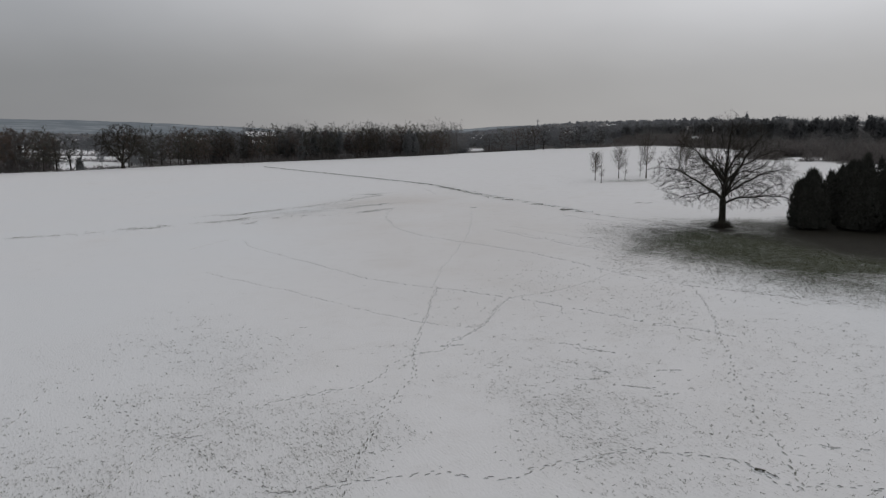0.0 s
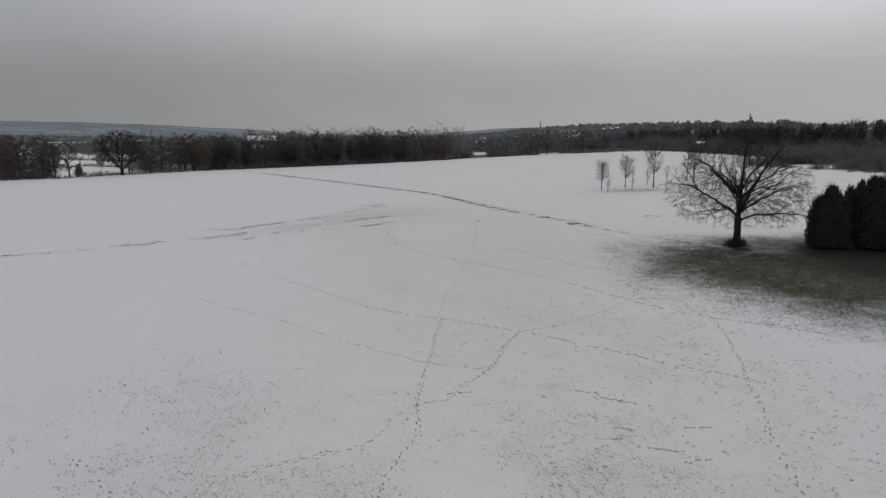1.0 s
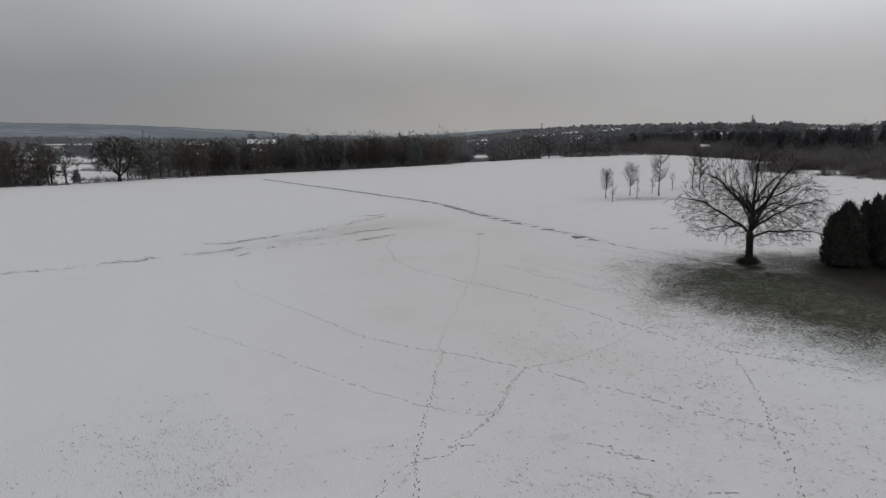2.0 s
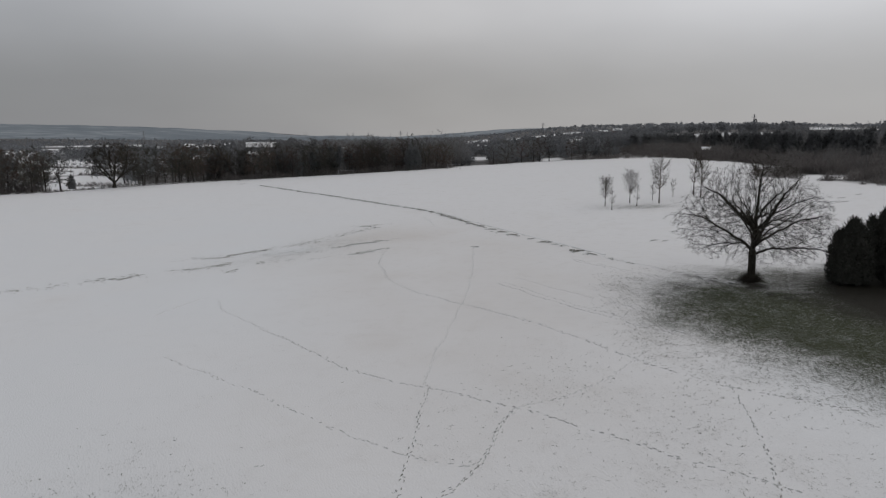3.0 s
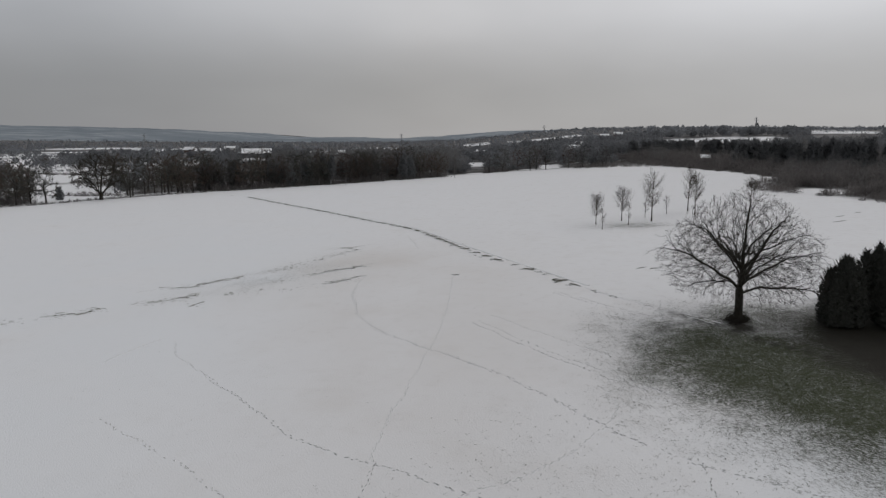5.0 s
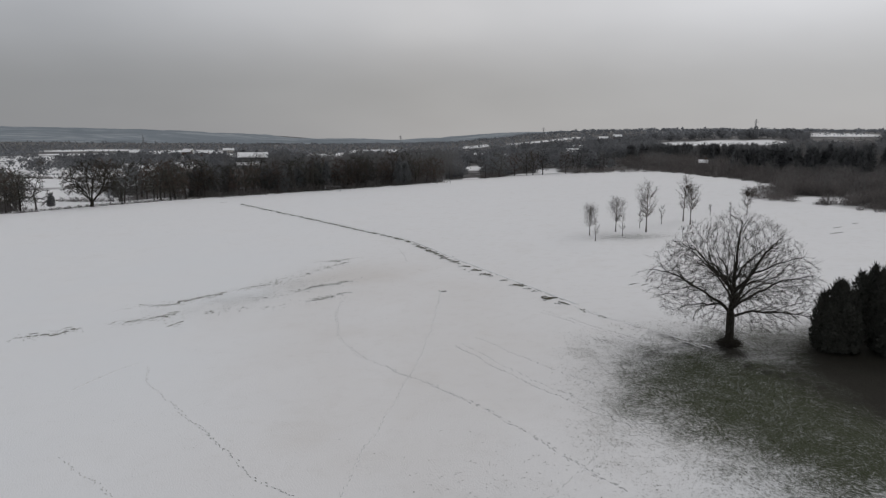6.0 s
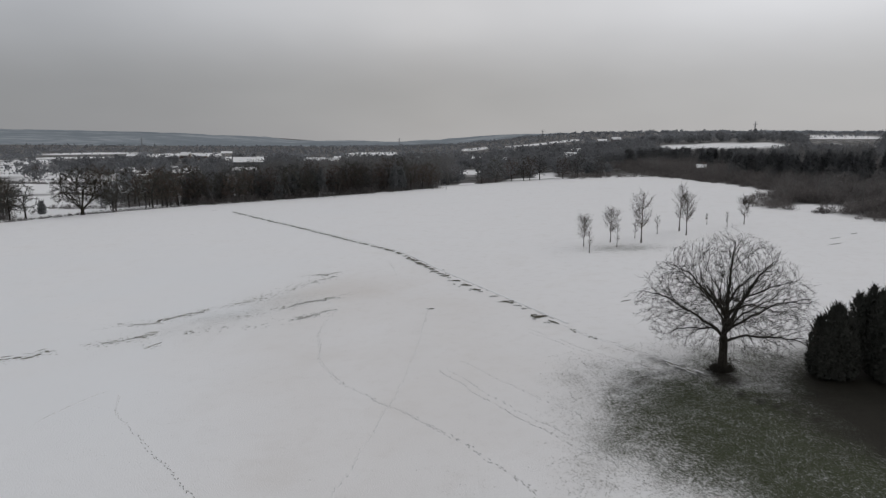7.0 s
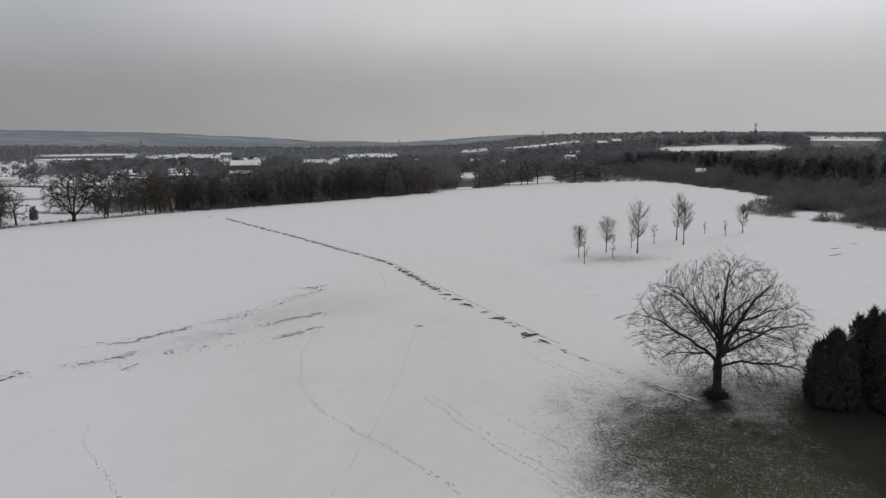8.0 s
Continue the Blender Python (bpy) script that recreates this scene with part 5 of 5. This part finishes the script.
# scattered scrapes where the grass shows
rg = np.random.RandomState(31)
scrapes = []
N = 9000
sx = rg.uniform(-26, 28, N)
sy = np.where(np.arange(N) % 3 > 0, 27 + 34 * rg.rand(N) ** 1.3, rg.uniform(55, 105, N))
keep = rg.rand(N) < np.where(sy < 58, 0.10 + 1.1 * cover_at(sx, sy), 0.02 + 0.45 * cover_at(sx, sy))
for x, y in zip(sx[keep][:200], sy[keep][:200]):
    scrapes.append(hollow(x, y, radians(-61) + rg.normal(0, 0.6), rg.uniform(0.05, 0.14), rg.uniform(0.015, 0.035), 0.006, 0.012, rg, 5))
for x, y, ln, an in ((0.35, 46.9, 0.8, 0.05), (8.0, 40.1, 0.6, -0.1), (9.0, 41.2, 0.6, -0.5), (10.4, 38.7, 0.8, -0.4), (11.6, 37.6, 0.6, 0.1), (8.4, 46.3, 0.7, -0.4), (9.7, 45, 1.2, -0.5),
                     (6.3, 31.3, 0.35, 0.5), (-10.6, 51.6, 0.16, 0), (16.6, 31.3, 0.5, -0.5), (17.9, 30.9, 0.4, -0.2), (13.0, 41.0, 0.7, -0.1), (-7.2, 39.7, 0.5, 0.5), (-13.1, 34.3, 0.5, 0.4), (-7.4, 29.2, 0.6, 0.2)):
    for k in range(int(ln * 16)):
        u = rg.uniform(-ln, ln)
        scrapes.append(hollow(x + u * math.cos(an) + rg.normal(0, 0.07), y + u * math.sin(an) + rg.normal(0, 0.07), an + rg.normal(0, 0.35), rg.uniform(0.06, 0.17), rg.uniform(0.02, 0.05), 0.012, 0.012, rg, 6))
hollows_object("snow_scrapes", scrapes, M_print, "small scraped patches of grass showing through snow", "scrapes")

# the torn-up hole beside the footprints
hole = [hollow(12.45, 29.5, 2.2, 0.22, 0.16, 0.05, 0.014, rg, 14)]
for k in range(14):
    u = rg.rand()
    hole.append(hollow(12.5 + 0.5 * u + rg.normal(0, 0.05), 29.45 - 0.55 * u + rg.normal(0, 0.05), -0.85 + rg.normal(0, 0.3), rg.uniform(0.06, 0.16), rg.uniform(0.03, 0.06), 0.03, 0.016, rg, 8))
hollows_object("turf_scar", hole, M_soil, "dark torn patch of turf in thin snow beside footprints", "scar", kind="")

# dark clump on the field
clump_ob = hollows_object("turf_clump", [hollow(8.6, 124.9, 0.2, 0.5, 0.28, 0.05, 0.02, rg, 10), hollow(7.9, 125.3, 0.1, 0.2, 0.14, 0.03, 0.02, rg, 8)], M_soil, "small dark clump of bare turf in the snow", "clump", kind="")

# wheel ruts
M_rut = island_tint(material("muddy_grass", [(0.05, 0.05, 0.03), (0.17, 0.165, 0.13)], 4, 0.95, 0.4), 0.45)
RUTS = [[(-41.9, 117.4), (-39.4, 120.0), (-34.6, 120.8), (-31.8, 123.8), (-28.5, 127.0), (-24.8, 130.4), (-20.8, 133.6), (-17.6, 139.6), (-14.0, 145.6), (-10.2, 150.6)],
        [(-40.2, 110.6), (-37.9, 111.2), (-34.6, 112.8), (-31.4, 116.0)],
        [(-27.0, 115.0), (-25.2, 116.8), (-22.0, 118.0)],
        [(-23.0, 122.4), (-18.3, 124.3), (-14.6, 129.2), (-9.4, 132.8), (-5.2, 136.4)],
        [(-30.6, 109.3), (-29.2, 111.0)],
        [(-19.5, 117.2), (-15.3, 119.0), (-10.9, 122.4), (-6.7, 126.1)],
        [(-17.2, 150.5), (-12, 152.6), (-7.2, 155.8)],
        [(-62, 98), (-55, 102), (-48, 105.5), (-42, 109)],
        [(-30, 126), (-24, 132), (-19, 140), (-14, 146)]]
STRENGTH = [1.0, 1.15, 1.0, 1.1, 1.4, 0.55, 0.5, 0.4, 0.3]
for r_i, line in enumerate(RUTS):
    items = []
    xy, ways = smooth_line(line, 0.26)
    for k in range(len(xy)):
        dens = 0.5 + 0.5 * float(value_noise(k * 0.26 + r_i * 31, 0.5, 5.0, 12 + r_i))
        if rg.rand() > (1.7 * dens - 0.5) * STRENGTH[r_i]:
            continue
        w = ways[k]
        off = rg.normal(0, 0.38 + 0.25 * (STRENGTH[r_i] < 0.5))
        items.append(hollow(xy[k][0] - w[1] * off, xy[k][1] + w[0] * off, math.atan2(w[1], w[0]) + rg.normal(0, 0.15), rg.uniform(0.2, 0.6) * (0.5 + 0.8 * dens), rg.uniform(0.09, 0.3) * (0.5 + 0.8 * dens), 0.02, 0.03, rg, 8))
    for k in list(range(len(xy))) * 3:
        dens = 0.5 + 0.5 * float(value_noise(k * 0.26 + r_i * 31, 0.5, 5.0, 12 + r_i))
        if rg.rand() < dens * 1.2:
            w, off = ways[k], rg.normal(0, 0.9)
            items.append(hollow(xy[k][0] - w[1] * off, xy[k][1] + w[0] * off, math.atan2(w[1], w[0]) + rg.normal(0, 0.4), rg.uniform(0.06, 0.22), rg.uniform(0.03, 0.08), 0.01, 0.025, rg, 6))
    hollows_object("wheel_rut", items, M_rut, "broken wheel rut with muddy grass in thin snow", "wheel rut")

# ---- the worn footpath across the field ----
path_line = [(-62.8, 258.5), (-47.8, 238.8), (-29.0, 214.2), (-13.5, 193.3), (-3.4, 179.6), (1.1, 172.9), (9.0, 154.2), (14.3, 142.8), (21.2, 127.6), (24.8, 119.3), (27.3, 113.9)]
pxy, pways = smooth_line(path_line, 1.0)


def ribbon(xy, ways, off, width, height, lift, breaks=0.0):
    """A low uneven ridge along the path."""
    v, f = [], []
    for k in range(len(xy)):
        w = ways[k]
        side = np.array([-w[1], w[0]])
        c = xy[k] + side * (off + rg.normal(0, 0.05))
        ww = width * rg.uniform(0.6, 1.3)
        for o, h in ((-ww, -0.03), (-ww * 0.4, height * rg.uniform(0.7, 1.2)), (ww * 0.4, height * rg.uniform(0.7, 1.2)), (ww, -0.03)):
            q = c + side * o
            v.append((q[0], q[1], float(ground_z(q[0], q[1])) + lift + h))
        if k and rg.rand() >= breaks:
            for s in range(3):
                f.append(((k - 1) * 4 + s, (k - 1) * 4 + s + 1, k * 4 + s + 1, k * 4 + s))
    return v, f


v, f = ribbon(pxy, pways, 1.5, 0.30, 0.11, 0.0)
footpath = tagged(new("footpath", mesh_from("snow_ridge", v, f, [M_snow], smooth=True)), "worn footpath with a snow ridge and dark bare patches", "path", kind="structure")
v, f = ribbon(pxy, pways, 1.1, 0.07, 0.03, 0.03, 0.45)
verge = new("verge", mesh_from("verge", v, f, [M_faint]))
verge.parent = footpath
bend_k = next(k for k in range(len(pxy)) if pxy[k][1] < 172)
PATCHES = []
k = 0.0
while k < len(pxy) - 2 and pxy[int(k)][1] > 153.5:
    i = int(k)
    w, c = pways[i], pxy[i]
    if i < bend_k:
        ln, wd = rg.uniform(0.9, 2.2), rg.uniform(0.35, 0.55)
        ang, gap = math.atan2(w[1], w[0]) + rg.normal(0, 0.04), (rg.uniform(0.0, 0.5) if i < bend_k - 14 else 1.2)
    else:
        ln, wd = rg.uniform(0.5, 0.95), rg.uniform(0.45, 0.8)
        ang, gap = rg.normal(-0.5, 0.25), rg.uniform(0.2, 0.7)
    PATCHES.append((c[0] + rg.normal(0, 0.12), c[1] + rg.normal(0, 0.12), ang, ln, wd, 0.07 if i < bend_k else 0.045))
    k += ln * (2 if i < bend_k else 1.35) + gap
for x, y, ln, wd, ang in ((9.3, 152.4, 1.0, 0.9, -0.4), (10.4, 150.4, 0.7, 0.5, -0.6), (11.4, 148.4, 1.0, 0.8, -0.3), (12.2, 146.4, 0.5, 0.4, -0.8), (13.2, 144.0, 1.0, 0.8, -0.4), (15.0, 140.3, 1.1, 0.75, -0.25), (16.5, 136.7, 1.2, 0.7, -0.75), (17.4, 135.2, 0.5, 0.35, -0.8),
                          (19.3, 131.7, 0.65, 0.45, 0.1), (21.4, 127.8, 1.35, 0.85, -0.1), (22.4, 125.2, 0.6, 0.3, -0.5), (23.3, 123.2, 0.45, 0.3, 0.1), (24.8, 118.9, 1.15, 1.0, -0.5), (26.5, 115.7, 1.35, 0.32, -1.0)):
    PATCHES.append((x, y, ang, ln * rg.uniform(0.85, 1.05), wd * 0.85, 0.045))
    for _ in range(3):
        PATCHES.append((x + rg.normal(0, ln * 0.7), y + rg.normal(0, wd), ang + rg.normal(0, 0.4), ln * rg.uniform(0.15, 0.35), wd * rg.uniform(0.15, 0.35), 0.045))
for x, y, ang, ln, wd, up in PATCHES:
    hollows_object("bare_patch", [hollow(x, y, ang, ln, wd, 0.03, up, rg, 12)], M_soil, "", "", parent=footpath)
worn_xy, worn_ways = smooth_line([(27.3, 113.9), (31.0, 106.5), (34.4, 101.4), (37.4, 97.0), (39.2, 94.0)], 0.8)
v, f = ribbon(worn_xy, worn_ways, 0.5, 0.13, 0.05, 0.0, 0.45)
part("snow_ridge", mesh_from("worn_ridge", v, f, [M_snow], smooth=True), footpath)
for k in range(len(worn_xy)):
    if rg.rand() < 0.3:
        w = worn_ways[k]
        items = [hollow(worn_xy[k][0] + rg.normal(0, 0.15), worn_xy[k][1] + rg.normal(0, 0.15), math.atan2(w[1], w[0]) + rg.normal(0, 0.2), rg.uniform(0.2, 0.5), rg.uniform(0.08, 0.18), 0.02, 0.03, rg, 9) for _ in range(2)]
        hollows_object("worn_patch", items, M_rut, "", "", parent=footpath)
for x, y, ln in ((-72, 266, 2.0), (40.5, 126.2, 1.2), (42.4, 125.6, 1.0), (104.9, 172.2, 1.6), (101, 166, 2.4), (112, 176, 1.0), (74, 163, 1.2), (70.5, 161, 0.8)):
    hollows_object("bare_patch", [hollow(x, y, rg.normal(0.35, 0.2), ln, 0.22, 0.03, 0.03, rg, 10)], M_soil, "long bare patch of turf in the snow", "bare patch", kind="")

# ---- grass standing through the snow ----
N = 120000
half = np.arange(N) % 2 == 0
tx = np.where(half, rg.uniform(-24, 30, N), rg.uniform(18, 60, N))
ty = np.where(half, 26 + 50 * rg.rand(N) ** 1.3, rg.uniform(54, 106, N))
keep = rg.rand(N) < cover_at(tx, ty) ** 1.3 * 1.1 * (1 - step(litter_shade_at(tx, ty), 0.2, 0.5))
tx, ty = tx[keep][:16000], ty[keep][:16000]
per = 4
o = np.repeat(np.stack([tx, ty, ground_z(tx, ty) - 0.01], 1), per, 0) + rg.normal(0, 1, (len(tx) * per, 3)) * np.array([0.07, 0.05, 0])
d = unit(np.stack([rg.normal(0.25, 0.6, len(o)), rg.normal(-0.15, 0.6, len(o)), rg.uniform(0.35, 1.0, len(o))], 1))
gs = Shape()
gs.tris(slivers(o, d, rg.uniform(0.06, 0.16, len(o)), 0.028, rg))
tagged(new("grass", gs.mesh("grass", M_grass)), "short winter grass standing through thin snow", "grass", kind="stuff")

# ---- goals at the field's far edge ----


def goal(x, y, turn, width=6.6, high=2.2):
    g = thing("football_goal", pose(x, y, float(ground_z(x, y)), 0, 0, turn), "grey metal football goal frame at the field's edge", "goal", "goals on the field")
    for name, pts in (("post", [(-width / 2, 0, -0.1), (-width / 2, 0, high)]), ("post", [(width / 2, 0, -0.1), (width / 2, 0, high)]), ("crossbar", [(-width / 2 - 0.06, 0, high), (width / 2 + 0.06, 0, high)]),
                      ("stay", [(-width / 2, 0, high), (-width / 2, 1.0, high * 0.8), (-width / 2, 1.7, 0)]), ("stay", [(width / 2, 0, high), (width / 2, 1.0, high * 0.8), (width / 2, 1.7, 0)])):
        sh = Shape()
        sh.tube(pts, [0.05] * len(pts), 8)
        part(name, sh.mesh(name, M_steel, True), g)


goal(-36.0, 303.6, -4)
goal(14.0, 330.0, 3, 6.2)

# ---- buildings beyond the field ----


def slab(name, pts_bottom, thick, mat):
    """A flat plate with thickness, from four corners."""
    bm = bmesh.new()
    lo = [bm.verts.new(p) for p in pts_bottom]
    nrm = (Vector(pts_bottom[1]) - Vector(pts_bottom[0])).cross(Vector(pts_bottom[3]) - Vector(pts_bottom[0])).normalized()
    hi = [bm.verts.new(Vector(p) + nrm * thick) for p in pts_bottom]
    bm.faces.new(lo[::-1])
    bm.faces.new(hi)
    for i in range(4):
        j = (i + 1) % 4
        bm.faces.new((lo[i], lo[j], hi[j], hi[i]))
    me = bpy.data.meshes.new(name)
    bm.to_mesh(me)
    bm.free()
    me.materials.append(mat)
    return me


def house(x, y, turn, w, d, wall_h, roof_h, wall_mat, label, category="house", chimney=True, rows=2, sink=0.0, name="house"):
    h = thing(name, pose(x, y, float(ground_z(x, y)) - 0.3 - sink, 0, 0, turn), label, category)
    bm = bmesh.new()
    lo = [(-w / 2, -d / 2), (w / 2, -d / 2), (w / 2, d / 2), (-w / 2, d / 2)]
    b0 = [bm.verts.new((a, b, 0)) for a, b in lo]
    b1 = [bm.verts.new((a, b, wall_h)) for a, b in lo]
    ga, gb_ = bm.verts.new((-w / 2, 0, wall_h + roof_h)), bm.verts.new((w / 2, 0, wall_h + roof_h))
    for i in range(4):
        j = (i + 1) % 4
        if i == 1:
            bm.faces.new((b0[1], b0[2], b1[2], gb_, b1[1]))
        elif i == 3:
            bm.faces.new((b0[3], b0[0], b1[0], ga, b1[3]))
        else:
            bm.faces.new((b0[i], b0[j], b1[j], b1[i]))
    me = bpy.data.meshes.new("wall")
    bm.to_mesh(me)
    bm.free()
    me.materials.append(wall_mat)
    part("wall", me, h)
    e = 0.5
    k = roof_h / (d / 2)
    part("roof", slab("roof", [(-w / 2 - e, -d / 2 - e, wall_h - e * k), (w / 2 + e, -d / 2 - e, wall_h - e * k), (w / 2 + e, 0, wall_h + roof_h), (-w / 2 - e, 0, wall_h + roof_h)], 0.3, M_snow), h, "snow-covered roof slope")
    part("roof", slab("roof", [(w / 2 + e, d / 2 + e, wall_h - e * k), (-w / 2 - e, d / 2 + e, wall_h - e * k), (-w / 2 - e, 0, wall_h + roof_h), (w / 2 + e, 0, wall_h + roof_h)], 0.3, M_snow), h, "snow-covered roof slope")
    if chimney:
        ch = Shape()
        ch.tube([(w * 0.3, 0, wall_h + roof_h * 0.6), (w * 0.3, 0, wall_h + roof_h + 1.2)], [0.5, 0.5], 4)
        part("chimney", ch.mesh("chimney", M_brick), h)
    n = max(2, int(w / 3.2))
    for r in range(rows):
        for i in range(n):
            cx, z0 = -w / 2 + w * (i + 0.5) / n, 0.9 + r * 2.6
            if z0 + 1.3 > wall_h:
                continue
            win = part("window", slab("window", [(cx - 0.6, -d / 2 - 0.01, z0), (cx + 0.6, -d / 2 - 0.01, z0), (cx + 0.6, -d / 2 - 0.01, z0 + 1.3), (cx - 0.6, -d / 2 - 0.01, z0 + 1.3)], 0.05, M_glass), h)
            part("sill", slab("sill", [(cx - 0.7, -d / 2 - 0.15, z0 - 0.1), (cx + 0.7, -d / 2 - 0.15, z0 - 0.1), (cx + 0.7, -d / 2, z0 - 0.1), (cx - 0.7, -d / 2, z0 - 0.1)], 0.08, M_white), win)


house(-118, 481, 14, 20, 10, 5.0, 3.0, M_clad, "long low barn with a snow-covered roof among trees", "barn", False, 1, name="barn")
house(-116, 462, 14, 15, 7, 2.4, 1.6, M_clad, "low shed with a snow-covered roof", "shed", False, 1, name="shed")
for x, y, tn, w in ((-330, 990, 8, 16), (-372, 1040, -5, 14), (-400, 1120, 3, 15), (-350, 1180, 12, 18), (-440, 1010, 0, 14), (-120, 760, -12, 24), (-95, 800, 10, 18), (2, 720, 5, 11), (150, 640, 4, 11), (176, 600, -8, 12), (190, 640, 6, 11), (128, 560, 10, 10), (60, 690, 0, 12), (75, 610, 9, 11), (270, 980, 5, 14), (300, 1010, -6, 13)):
    house(x, y, tn, w, 8.5, 5.2, 3.4, M_render if (int(x) % 3) else M_brick, "distant house with a snow-covered roof among bare trees", sink=0)
house(164, 385, -20, 4.5, 4, 2.6, 1.5, M_render, "small pale house with a snowy roof behind scrub")
house(199, 318, 15, 6.0, 5, 3.4, 2.0, M_brick, "small brick house with a snowy roof on the wooded slope")
house(207, 262, -30, 9, 7, 3.0, 2.6, M_render, "pale house with a snowy roof at the wood's edge")


def pylon(x, y, high, label):
    p = thing("lattice_mast", pose(x, y, float(ground_z(x, y)) - 0.5), label, "mast")
    b = high * 0.09
    for sx, sy in ((1, 1), (1, -1), (-1, 1), (-1, -1)):
        sh = Shape()
        sh.tube([(sx * b, sy * b, 0), (sx * b * 0.3, sy * b * 0.3, high * 0.65), (0, 0, high)], [0.35, 0.28, 0.2], 4)
        part("leg", sh.mesh("leg", M_steel), p)
    for i, z in enumerate(np.linspace(0.1, 0.9, 7)):
        r = b * (1 - z * 0.95)
        sh = Shape()
        sh.tube([(-r, -r, high * z), (r, r, high * (z + 0.08))], [0.2, 0.2], 3)
        sh.tube([(r, -r, high * z), (-r, r, high * (z + 0.08))], [0.2, 0.2], 3)
        part("brace", sh.mesh("brace", M_steel), p)
    for z, wdt in ((0.72, 5.0), (0.82, 4.2), (0.92, 3.2)):
        sh = Shape()
        sh.tube([(-wdt, 0, high * z), (wdt, 0, high * z)], [0.22, 0.22], 4)
        part("cross_arm", sh.mesh("cross_arm", M_steel), p)


pylon(655, 1280, 24, "grey lattice electricity pylon on the far ridge")
pylon(-55, 1500, 26, "grey lattice mast above distant woods")
pylon(300, 1640, 20, "grey lattice mast on the far hill")
pylon(-640, 1500, 34, "grey lattice pylon in the hazy valley")
